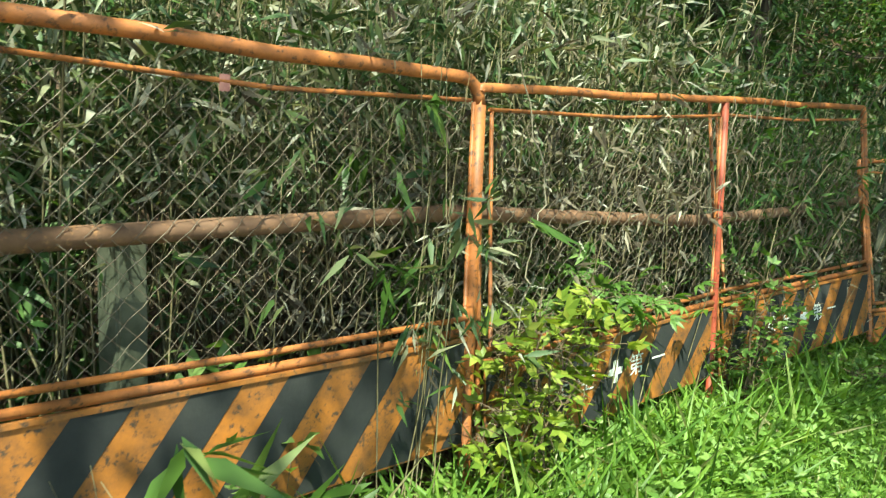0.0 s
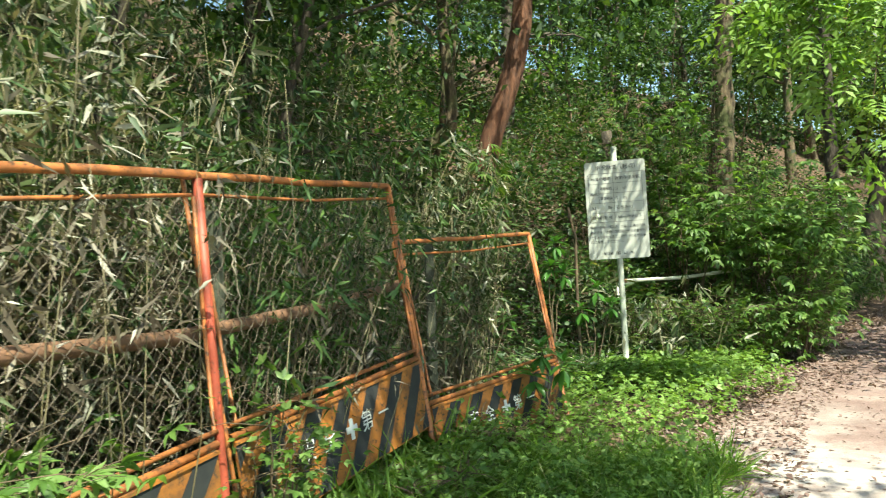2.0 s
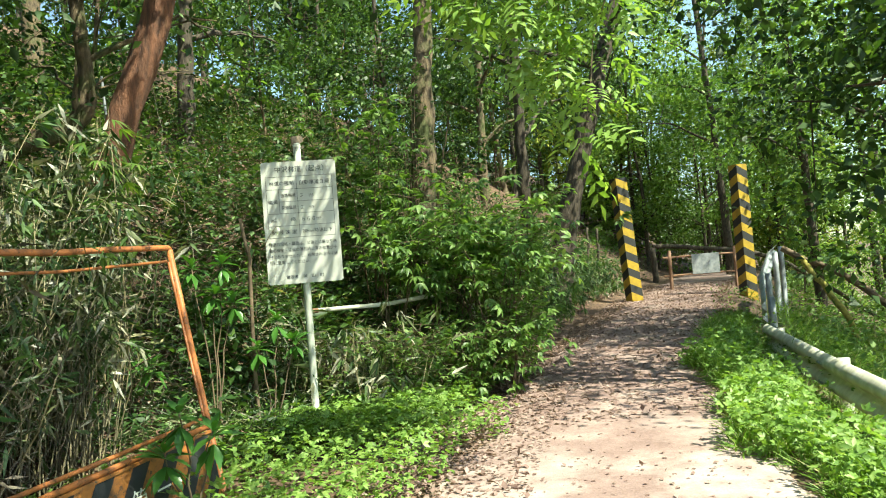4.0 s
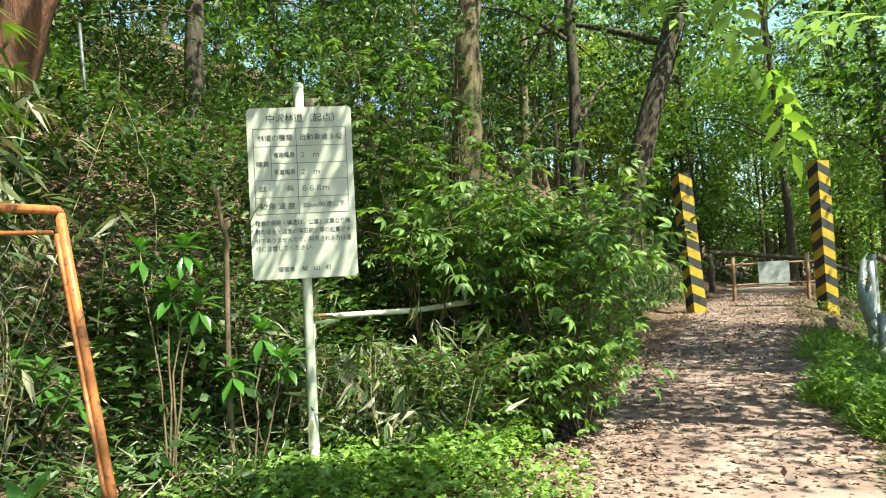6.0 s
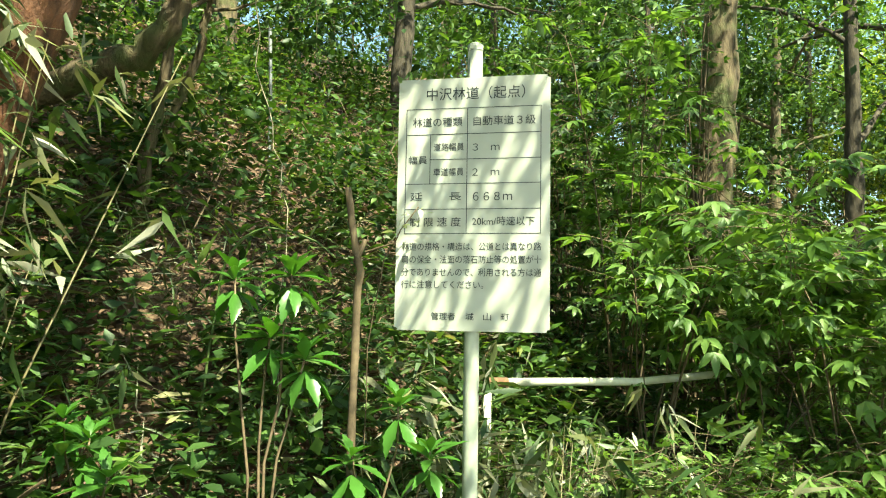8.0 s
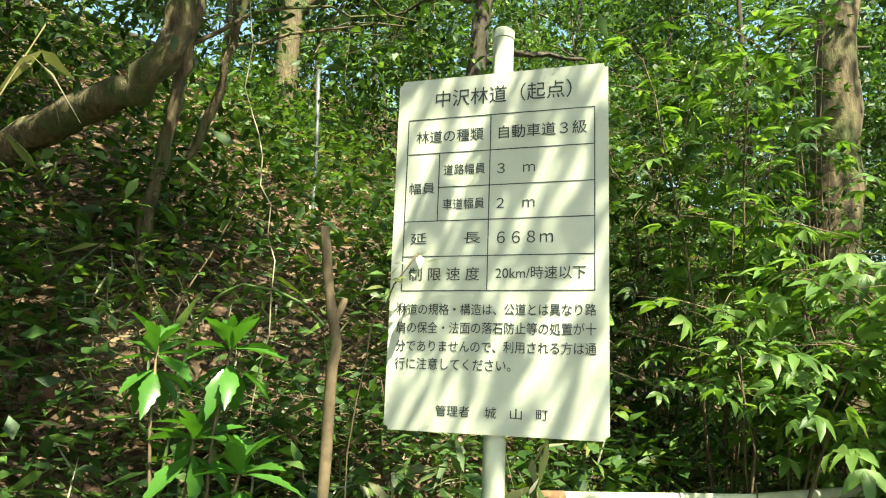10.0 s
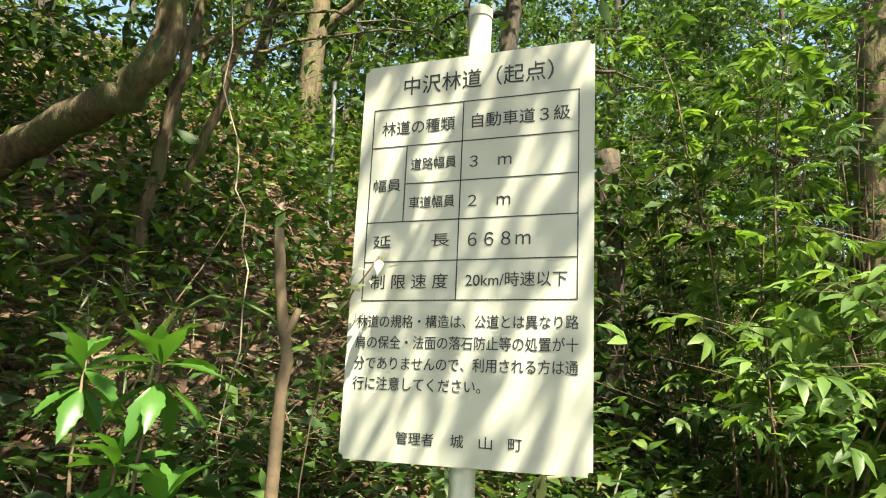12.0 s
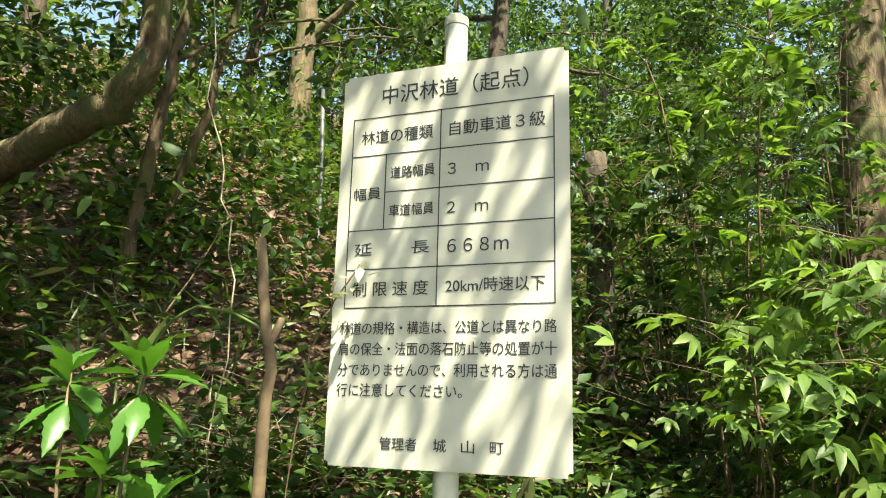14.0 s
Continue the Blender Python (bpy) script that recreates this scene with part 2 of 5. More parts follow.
def bent(pts, n=14, jit=0.0):
    pts = np.array(pts, float)
    t = np.linspace(0, len(pts) - 1, n)
    d = np.stack([np.interp(t, np.arange(len(pts)), pts[:, k]) for k in range(pts.shape[1])], 1)
    for _ in range(2):
        d[1:-1] = (d[:-2] + 2 * d[1:-1] + d[2:]) / 4
    d[1:-1, :3] += RNG.normal(size=(n - 2, 3)) * jit
    return d


# Leaf shapes: length along x, width along y, a fold and droop in z.
def blade(width, fold=0.25, droop=0.15, n=3, peak=0.4):
    xs = np.linspace(0, 1, n + 1)
    w = np.where(xs < peak, (xs / peak) ** 0.7, ((1 - xs) / (1 - peak)) ** 0.8) * width / 2
    v = []
    for x, h in zip(xs, w):
        z = -droop * x * x
        h = max(h, 0.004)
        v += [(x, -h, z + fold * h), (x, 0, z), (x, h, z + fold * h)]
    f = []
    for i in range(n):
        o = i * 3
        f += [(o, o + 3, o + 4, o + 1), (o + 1, o + 4, o + 5, o + 2)]
    return np.array(v), np.array(f)


def leaf5(width, peak=0.4, fold=0.25, droop=0.15):
    """A light leaf: two faces folded along the midrib."""
    h, z = width / 2, -droop * peak * peak
    v = np.array([(0, 0, 0), (peak, -h, z + fold * h), (peak + 0.08, 0, z), (peak, h, z + fold * h), (1, 0, -droop)])
    return v, np.array([(0, 1, 4, 2), (0, 2, 4, 3)])


def flake(width, fold=0.3):
    h = width / 2
    return np.array([(0, 0, 0), (0.45, -h, fold * h), (1, 0, -0.1), (0.5, h, fold * h)]), np.array([(0, 1, 2, 3)])


SASA = leaf5(0.16, 0.33, 0.35, 0.22)
GRASS = leaf5(0.05, 0.3, 0.4, 0.35)
OVATE = blade(0.5, 0.3, 0.2, 3, 0.42)
SMALL = leaf5(0.55, 0.45, 0.35, 0.15)
FLAKE = flake(0.6)
def toothed(width, fold, droop, n, peak):
    """A broad leaf whose margin is cut into shallow teeth."""
    v, f = blade(width, fold, droop, n, peak)
    for i in range(1, n):
        for j in (0, 2):
            v[i * 3 + j, 1] *= 1.07 if i % 2 else 0.93
            v[i * 3 + j, 0] += 0.02 if i % 2 else -0.01
    return v, f


BROAD_WIDE = toothed(0.37, 0.3, 0.25, 13, 0.52)


def compound(n, spread, leaf, size=0.55):
    """Several leaflets fanned out on one stalk."""
    out = []
    for k in range(n):
        a = (k - (n - 1) / 2) * spread
        v = leaf[0] * (size * (1 - 0.25 * abs(k - (n - 1) / 2) / n))
        c, s = math.cos(a), math.sin(a)
        out.append((np.stack([v[:, 0] * c - v[:, 1] * s + 0.4, v[:, 0] * s + v[:, 1] * c, v[:, 2]], 1), leaf[1]))
    return join(out)


def pinnate(pairs, leaf, size=0.32):
    out = []
    for k in range(pairs * 2 + 1):
        x, side = (1.0, 0) if k == pairs * 2 else (0.25 + 0.75 * (k // 2) / pairs, 1 if k % 2 else -1)
        a = side * 1.0
        v = leaf[0] * size
        c, s = math.cos(a), math.sin(a)
        out.append((np.stack([v[:, 0] * c - v[:, 1] * s + x, v[:, 0] * s + v[:, 1] * c, v[:, 2] - 0.15 * x * x], 1), leaf[1]))
    return join(out)


TRIPLE = compound(3, 0.9, leaf5(0.5, 0.45, 0.3, 0.15), 0.6)
FEATHER = pinnate(4, leaf5(0.36, 0.45, 0.25, 0.2))
TRIFOL = compound(3, 0.78, blade(0.46, 0.3, 0.4, 3, 0.45), 0.62)
FIVEFOL = compound(5, 0.6, blade(0.40, 0.3, 0.45, 3, 0.45), 0.6)
FAN = compound(5, 0.42, leaf5(0.14, 0.35, 0.3, 0.25), 0.9)


def unit(v):
    return v / (np.linalg.norm(v, axis=-1, keepdims=True) + 1e-9)


def leaves(pos, way, size, shape, tilt=0.5):
    """Vertex and face arrays of many leaves: places, directions, lengths."""
    pos, way = np.asarray(pos, float), unit(np.asarray(way, float))
    n = len(pos)
    size = np.broadcast_to(np.asarray(size, float), (n,))
    up = unit(np.array([0, 0, 1.0]) + tilt * RNG.normal(size=(n, 3)))
    side = unit(np.cross(up, way))
    top = np.cross(way, side)
    v, f = shape
    out = pos[:, None] + size[:, None, None] * (v[None, :, :1] * way[:, None] + v[None, :, 1:2] * side[:, None] + v[None, :, 2:] * top[:, None])
    faces = f[None] + (np.arange(n) * len(v))[:, None, None]
    return out.reshape(-1, 3), faces.reshape(-1, f.shape[1])


def rand_way(n, z=0.0, spread=1.0):
    w = RNG.normal(size=(n, 3))
    w[:, 2] = w[:, 2] * spread * 0.5 + z
    return w


# ---- the lie of the land ----
def curve_at(y, pts):
    p = np.array(pts)
    return np.interp(y, p[:, 0], p[:, 1])


FOOT = [(-60, -9), (-20, -4.0), (0, -3.0), (6, -2.5), (8, -1.9), (9.75, -0.95), (11.4, 0.6), (14, 1.9), (21, 5.2), (30, 11), (60, 28)]
MID = [(-60, -10), (-20, -1.0), (0, 0.6), (4, 0.9), (7.5, 1.5), (11.3, 2.85), (14, 4.3), (21, 7.75), (30, 13), (60, 30)]


def height(x, y):
    x, y = np.asarray(x, float), np.asarray(y, float)
    base = 0.02 * np.maximum(0, np.minimum(y, 30) - 10)
    d = curve_at(y, FOOT) - x
    up = 0.64 * (np.sqrt(d * d + 0.6) + d) / 2 - 0.1
    up = np.where(d > -3, np.maximum(up, 0), 0)
    up = 13 * np.tanh(up / 13)
    e = x - curve_at(y, MID) - 1.3
    down = -0.4 * np.maximum(0, e) * np.minimum(1, np.maximum(0, e) / 1.5)
    down = -9 * np.tanh(-down / 9)
    rough = 0.05 * np.sin(1.7 * x + 0.6 * y) * np.sin(1.3 * y - 0.4 * x) + 0.12 * np.sin(0.7 * x) * np.sin(0.9 * y + 1)
    return base + up + down + rough * np.clip(d + 0.2, 0, 1)


def axis_lines(lo, hi, step, far):
    a = np.arange(lo, hi + step, step)
    g, s = [], step
    q = hi + step
    while q < far:
        s *= 1.25
        q += s
        g.append(q)
    h, s = [], step
    q = lo
    while q > -far:
        s *= 1.25
        q -= s
        h.append(q)
    return np.array(h[::-1] + list(a) + g)


gx, gy = axis_lines(-16, 16, 0.25, 3000), axis_lines(-6, 34, 0.25, 3000)
GX, GY = np.meshgrid(gx, gy, indexing="ij")
gv = np.stack([GX, GY, height(GX, GY)], -1).reshape(-1, 3)
ni, nj = len(gx), len(gy)
I, J = np.meshgrid(np.arange(ni - 1), np.arange(nj - 1), indexing="ij")
gf = np.stack([I * nj + J, (I + 1) * nj + J, (I + 1) * nj + J + 1, I * nj + J + 1], -1).reshape(-1, 4)
ground = smooth(mesh_ob("ground", gv, gf, M_GROUND))
tagged(ground, "brown leaf-littered forest soil rising into a hillside", "ground", kind="structure")

ys = np.arange(-8, 42, 0.2)
rows = []
for k in range(9):
    u = (k / 8 - 0.5) * 2.5
    edge = 0.14 * np.sin(ys * 2.3 + k) * (abs(u) > 1.2) + 0.08 * np.sin(ys * 5.1)*(abs(u) > 1.2)
    xx = curve_at(ys, MID) + u * 1.0 + edge
    rows.append(np.stack([xx, ys, height(xx, ys) + 0.02 - 0.035 * (k in (0, 8))], -1))
rv = np.stack(rows, 1).reshape(-1, 3)
I, J = np.meshgrid(np.arange(len(ys) - 1), np.arange(8), indexing="ij")
rf = np.stack([I * 9 + J, I * 9 + J + 1, (I + 1) * 9 + J + 1, (I + 1) * 9 + J], -1).reshape(-1, 4)
tagged(smooth(mesh_ob("road", rv, rf, M_ROAD)), "narrow forest road of pale gravel strewn with dead leaves", "road", kind="structure")


# ---- fence panels ----
def text_mesh(name, body, size, mat, parent, m, align="LEFT", squeeze=1.0, thick=0.0006, label=""):
    cu = bpy.data.curves.new(name, "FONT")
    cu.body, cu.size, cu.align_x, cu.align_y, cu.extrude = body, size, align, "CENTER", thick
    tmp = new(name + "_type", cu)
    bpy.context.view_layer.update()
    me = bpy.data.meshes.new_from_object(tmp.evaluated_get(bpy.context.evaluated_depsgraph_get()))
    bpy.data.objects.remove(tmp)
    me.name = name
    me.materials.clear()
    me.materials.append(mat)
    ob = new(name, me)
    ob.parent = parent
    ob.matrix_basis = m @ Matrix.Diagonal((squeeze, 1, 1, 1))
    return tagged(ob, label) if label else ob


def chain_link(x0, x1, z0, z1, step, r=0.0016):
    """Diamond wires, woven slightly in and out."""
    arr = []
    h = z1 - z0
    k = x0 - h
    while k < x1:
        for s in (1, -1):
            pts = []
            for q in np.arange(0, h + 1e-6, step / 2):
                x = k + q if s == 1 else k + h - q
                z = z0 + q
                if x0 <= x <= x1:
                    pts.append((x + RNG.normal() * 0.0012, 0.006 * s * (1 if int(round(q / step * 2)) % 2 else -1), z))
            if len(pts) > 1:
                arr.append(tube_arrays(pts, r, 3))
        k += step
    return join(arr)


def fence_panel(a, b, tall, lean, paint, label, lettered=True, board_top=0.76, board_h=0.42, pipe=0.024, sag=0.0, c=0.014, net=(0.072, 0.0015), left=1.0, wd=0.135, end_paint=None):
    """A site fence panel: pipe frame, chain link, striped skirt board. a, b: its feet; lean: how far its top hangs back."""
    a, b = Vector(a), Vector(b)
    ax = (b - a)
    L = ax.length
    ax.normalize()
    out = Vector((ax.y, -ax.x, 0)).normalized()
    zt = (Vector((0, 0, 1)) - out * lean)
    zt = (zt - ax * zt.dot(ax)).normalized()
    yy = zt.cross(ax)
    m = Matrix((ax, yy, zt)).transposed().to_4x4()
    m.translation = a
    p = thing("fence_panel", m, label, "fence", "site fence panels")
    arc = [(c - c * math.cos(t), 0, tall - c + c * math.sin(t)) for t in np.linspace(0, math.pi / 2, 5)]
    arc2 = [(L - c + c * math.sin(t), 0, tall - c + c * math.cos(t)) for t in np.linspace(0, math.pi / 2, 5)]
    tube("top_rail", arc + [(L * q, 0, tall + 0.008 * math.sin(9 * q)) for q in (0.3, 0.5, 0.7)] + arc2, pipe, paint, p, 10)
    tube("post", [(0.0, 0, z) for z in (0.02, 0.6, 1.1, tall - c)], pipe * 1.05 * left, paint, p, 10)
    tube("post", [(L, 0, z) for z in (0.02, 0.6, 1.1, tall - c)], pipe * 1.1, end_paint or paint, p, 10)
    tube("wire_stay", [(0.05, 0.0, tall - 0.085), (L / 2, 0.0, tall - 0.105 - sag), (L - 0.05, 0.0, tall - 0.085)], 0.009, paint, p, 6)
    tube("side_stay", [(L - 0.032, 0.0, board_top + 0.08), (L - 0.03, 0.004, 1.3), (L - 0.032, 0, tall - 0.09)], 0.009, paint, p, 6)
    tube("side_stay", [(0.07, 0.0, board_top + 0.08), (0.066, 0.004, 1.3), (0.065, 0, tall - 0.09)], 0.009, paint, p, 6)
    tube("lower_rail", [(0.02, 0, board_top + 0.02), (L / 2, 0, board_top + 0.016), (L - 0.02, 0, board_top + 0.02)], 0.017, paint, p, 8)
    tube("lower_rail", [(0.02, -0.004, board_top + 0.075), (L / 2, -0.004, board_top + 0.07), (L - 0.02, -0.004, board_top + 0.075)], 0.012, paint, p, 8)
    mesh_ob("wire_netting", *chain_link(0.05, L - 0.05, board_top + 0.05, tall - 0.08, *net), M_WIRE, p, "rusty diamond wire netting")
    # skirt board with folded edges
    z0, z1 = board_top - board_h, board_top
    bm = box_bm(0.03, L - 0.03, -0.012, 0.0, z0, z1, 0.003)
    box_bm(0.03, L - 0.03, -0.022, -0.012, z1 - 0.018, z1, 0.002, bm)
    board = part("skirt_board", bm, M_BOARD, p, "orange sheet-metal board with black diagonal stripes")
    slant, k = 0.32, -0.35
    while k < L:
        bm = bmesh.new()
        quad = [(k, z0 + 0.01), (k + wd, z0 + 0.01), (k + wd + slant, z1 - 0.02), (k + slant, z1 - 0.02)]
        clip = []
        for i in range(4):
            (xa, za), (xb, zb) = quad[i], quad[(i + 1) % 4]
            for t in np.linspace(0, 1, 9)[:-1]:
                x = xa + (xb - xa) * t
                clip.append((min(max(x, 0.034), L - 0.034), za + (zb - za) * t))
        xs = [q[0] for q in clip]
        if max(xs) - min(xs) > 0.03:
            vs = [bm.verts.new((x, -0.0145, z)) for x, z in clip]
            f = bm.faces.new(vs)
            bmesh.ops.recalc_face_normals(bm, faces=[f])
            bmesh.ops.dissolve_degenerate(bm, dist=0.0005, edges=bm.edges)
            part("black_stripe", bm, M_BLACK, board)
        else:
            bm.free()
        k += wd * 2.0
    if lettered:
        for i, ch in enumerate("安全"):
            text_mesh("lettering", ch, 0.125, M_WHITE, board, pose(L * 0.5 - 0.41 + 0.19 * i, -0.0165, board_top - 0.2, 90), "CENTER")
        bm = box_bm(L * 0.5 - 0.055, L * 0.5 + 0.055, -0.0168, -0.0155, board_top - 0.215, board_top - 0.18, 0)
        box_bm(L * 0.5 - 0.018, L * 0.5 + 0.018, -0.0172, -0.0158, board_top - 0.255, board_top - 0.14, 0, bm)
        part("safety_cross", bm, M_WHITE, board)
        for i, ch in enumerate("第一"):
            text_mesh("lettering", ch, 0.125, M_WHITE, board, pose(L * 0.5 + 0.17 + 0.19 * i, -0.0165, board_top - 0.2, 90), "CENTER")
    return p


fence_panel((-2.10, 0.36, 0.0), (-2.02, 2.20, 0.0), 1.81, 0.0, M_ORANGE, "orange pipe-framed site fence panel with striped skirt board", False, 0.775, 0.46, 0.025, 0.01, 0.10, wd=0.17)
fence_panel((-2.0, 2.28, -0.09), (-1.83, 4.08, 0.0), 1.87, 0.0, M_ORANGE, "rusty orange fence panel with wire netting and lettered striped board", True, 0.72, 0.42, 0.019, left=0.55, wd=0.165, end_paint=M_RED)
fence_panel((-1.76, 4.13, 0.0), (-1.50, 6.0, 0.08), 1.90, 0.11, M_ORANGE, "orange fence panel leaning back into the bamboo grass", True, 0.72, 0.44, 0.019, left=0.5, wd=0.15)
fence_panel((-1.50, 6.06, 0.0), (-0.84, 7.70, 0.05), 1.61, 0.16, M_ORANGE, "low orange fence panel leaning back beside the sign", True, 0.47, 0.40, 0.017, net=(0.085, 0.001))

pipe_rail = thing("pipe_rail", pose(0, 0, 0), "long rust-brown pipe rail behind the site fence panels", "railing")
RUN = [(-2.17, -1.0, 1.22), (-2.12, 0.5, 1.24), (-2.07, 2.1, 1.28), (-2.0, 4.0, 1.19), (-1.93, 5.4, 1.22), (-1.86, 6.6, 1.3)]
for a, b in zip(RUN[:-1], RUN[1:]):
    a, b = np.array(a), np.array(b)
    tube("pipe", [a, a * 0.6 + b * 0.4, b], 0.033, M_PIPE, pipe_rail, 12, wob=0.03)
    tube("sleeve", [b + (a - b) * 0.03, b, b + (b - a) * 0.02], 0.037, M_PIPE, pipe_rail, 12)


tag = part("pink_tag", box_bm(-0.017, 0.017, -0.001, 0.001, -0.05, 0.0, 0), M_PINK)
tag.matrix_basis = pose(-2.06, 1.12, 1.72, 4, 0, 88)
tagged(tag, "small faded pink plastic tag hung on the fence wire", "tag")


def dry_vine(pts):
    return tagged(tube("dry_vine", bent(pts, 20, 0.014), 0.0032, M_CANE_PALE, None, 5, wob=0.2), "dry pale vine hanging over the fence", "vine", "dry vines")


dry_vine([(-2.0, 4.5, 2.6), (-1.93, 4.5, 2.2), (-1.9, 4.48, 1.78)])
dry_vine([(-1.9, 4.24, 1.9), (-1.87, 4.28, 1.5), (-1.85, 4.3, 1.15)])
dry_vine([(-1.95, 2.36, 1.88), (-1.93, 2.54, 1.44), (-1.93, 2.44, 1.08), (-1.93, 2.4, 0.75)])


def concrete_post(x, y, tall, w):
    z = float(height(x, y))
    p = part("concrete_post", box_bm(-w, w, -w, w, -0.3, tall, 0.01), M_CONC)
    p.matrix_basis = pose(x, y, z, 1.0, 1.5, 12)
    return tagged(p, "weathered grey concrete fence post among bamboo grass", "post", "old fence posts")


for x, y, tall, w in ((-2.34, 0.92, 1.22, 0.055), (-2.06, 4.35, 1.72, 0.042), (-1.74, 6.75, 1.55, 0.034)):
    concrete_post(x, y, tall, w)


# ---- the forest road sign ----
def characters(me, cell):
    """The characters of a line of type, a bmesh each: by even cells, or by the gaps between them."""
    bm = bmesh.new()
    bm.from_mesh(me)
    bm.verts.index_update()
    home, spans = {}, []
    for v in bm.verts:
        if v.index in home:
            continue
        stack, lo, hi = [v], v.co.x, v.co.x
        home[v.index] = len(spans)
        while stack:
            q = stack.pop()
            lo, hi = min(lo, q.co.x), max(hi, q.co.x)
            for e in q.link_edges:
                o = e.other_vert(q)
                if o.index not in home:
                    home[o.index] = len(spans)
                    stack.append(o)
        spans.append((lo, hi))
    slot = {}
    if cell:
        for i, (lo, hi) in enumerate(spans):
            slot[i] = int((lo + hi) / 2 / cell)
    else:
        end, k = -1e9, -1
        for i in sorted(range(len(spans)), key=lambda j: spans[j][0]):
            if spans[i][0] > end + 0.0005:
                k += 1
            end = max(end, spans[i][1])
            slot[i] = k
    out = []
    for k in sorted(set(slot.values())):
        c = bm.copy()
        c.verts.index_update()
        bmesh.ops.delete(c, geom=[v for v in c.verts if slot[home[v.index]] != k], context="VERTS")
        out.append(c)
    bm.free()
    return out


def road_sign():
    s = thing("road_sign", pose(-0.41, 9.53, 0.04, 0, 0, 2), "cream forest road sign board with black writing on a pale pole", "sign")
    tube("pole", [(0, 0.036, z) for z in (-0.2, 0.6, 1.4, 2.0, 2.52)], 0.032, M_POLE, s, 20)
    tube("pole_cap", [(0, 0.036, z) for z in (2.50, 2.525, 2.535)], (0.034, 0.034, 0.022), M_POLE, s, 20)
    for z in (1.55, 2.2):
        part("bracket", box_bm(-0.07, 0.07, 0.002, 0.07, z, z + 0.035, 0.003), M_STEEL, s)
        part("clamp", box_bm(-0.045, 0.045, 0.03, 0.074, z - 0.004, z + 0.039, 0.006), M_STEEL, s)
    B = 1.315
    bm = bmesh.new()
    bmesh.ops.create_cube(bm, size=1, matrix=Matrix.LocRotScale((0, 0, B + 0.53), None, (0.64, 0.004, 1.06)))
    corner = [e for e in bm.edges if abs(e.verts[0].co.y - e.verts[1].co.y) > 0.003]
    bmesh.ops.bevel(bm, geom=corner, offset=0.012, segments=3, affect="EDGES")
    board = part("board", bm, M_SIGN, s, "cream enamelled board speckled with lichen")
    y = -0.0032

    def line(x0, z0, x1, z1, w=0.0028):
        part("rule", box_bm(x0 - w / 2, x1 + w / 2, y, y + 0.0008, B + z0 - w / 2, B + z1 + w / 2, 0), M_INK, board)

    line(-0.284, 0.93, 0.282, 0.93), line(-0.284, 0.401, 0.282, 0.401)
    line(-0.284, 0.401, -0.284, 0.93), line(0.282, 0.401, 0.282, 0.93)
    line(-0.284, 0.82, 0.282, 0.82), line(-0.284, 0.61, 0.282, 0.61), line(-0.284, 0.503, 0.282, 0.503)
    line(-0.18, 0.713, 0.282, 0.713), line(-0.18, 0.61, -0.18, 0.82), line(-0.023, 0.401, -0.023, 0.93)
    words = [
        ("中沢林道（起点）", -0.199, 0.993, 0.058, 0.415), ("林道の種類", -0.257, 0.873, 0.043, 0.212), ("自動車道３級", 0.002, 0.873, 0.043, 0.258),
        ("道路幅員", -0.165, 0.766, 0.036, 0.128), ("３　ｍ", 0.0, 0.762, 0.04, 0.112), ("幅員", -0.272, 0.712, 0.038, 0.08),
        ("車道幅員", -0.165, 0.66, 0.036, 0.128), ("２　ｍ", 0.0, 0.657, 0.04, 0.112), ("延　　長", -0.262, 0.557, 0.038, 0.216), ("６６８ｍ", 0.004, 0.555, 0.046, 0.162),
        ("制 限 速 度", -0.262, 0.45, 0.042, 0.216), ("20km/時速以下", 0.002, 0.452, 0.04, 0.256),
        ("林道の規格・構造は、公道とは異なり路", -0.294, 0.347, 0.036, 0.58), ("肩の保全・法面の落石防止等の処置が十", -0.294, 0.294, 0.036, 0.58),
        ("分でありませんので、利用される方は通", -0.294, 0.241, 0.036, 0.58), ("行に注意してください。", -0.294, 0.19, 0.036, 0.345),
        ("管理者", -0.164, 0.06, 0.033, 0.1), ("城", -0.02, 0.06, 0.033, 0.033), ("山", 0.052, 0.06, 0.033, 0.033), ("町", 0.124, 0.06, 0.033, 0.033),
    ]
    for body, x, z, size, wide in words:
        t = text_mesh("writing", body, size, M_INK, board, pose(x, -0.003, B + z, 90))
        co = np.array([v.co[:] for v in t.data.vertices])
        w0, w1 = co[:, 0].min(), co[:, 0].max()
        zc = (co[:, 1].min() + co[:, 1].max()) / 2
        sx = wide / (w1 - w0)
        m = pose(x - w0 * sx, -0.003, B + z - zc, 90) @ Matrix.Diagonal((sx, 1, 1, 1))
        for bm in characters(t.data, size if min(map(ord, body)) > 0x2000 else 0):
            part("character", bm, M_INK, board).matrix_basis = m
        bpy.data.objects.remove(t)
    return s


road_sign()

white_rail = thing("white_rail", pose(0, 0, 0), "fallen whitish pipe rail half hidden in shrubs", "railing")
tube("pipe", [(-0.485, 10.48, 1.07), (0.295, 11.05, 1.055), (0.91, 11.46, 1.10), (1.4, 11.85, 1.12)], 0.023, M_RAIL, white_rail, 10, wob=0.04)
tube("end_sleeve", [(-0.50, 10.47, 1.07), (-0.40, 10.54, 1.068)], 0.026, M_PIPE, white_rail, 10)
tube("support", [(-0.497, 10.49, 0.0), (-0.50, 10.49, 0.6), (-0.497, 10.49, 1.06)], 0.022, M_RAIL, white_rail, 10)
tube("support", [(1.35, 11.82, 0.0), (1.35, 11.82, 1.10)], 0.022, M_RAIL, white_rail, 10)


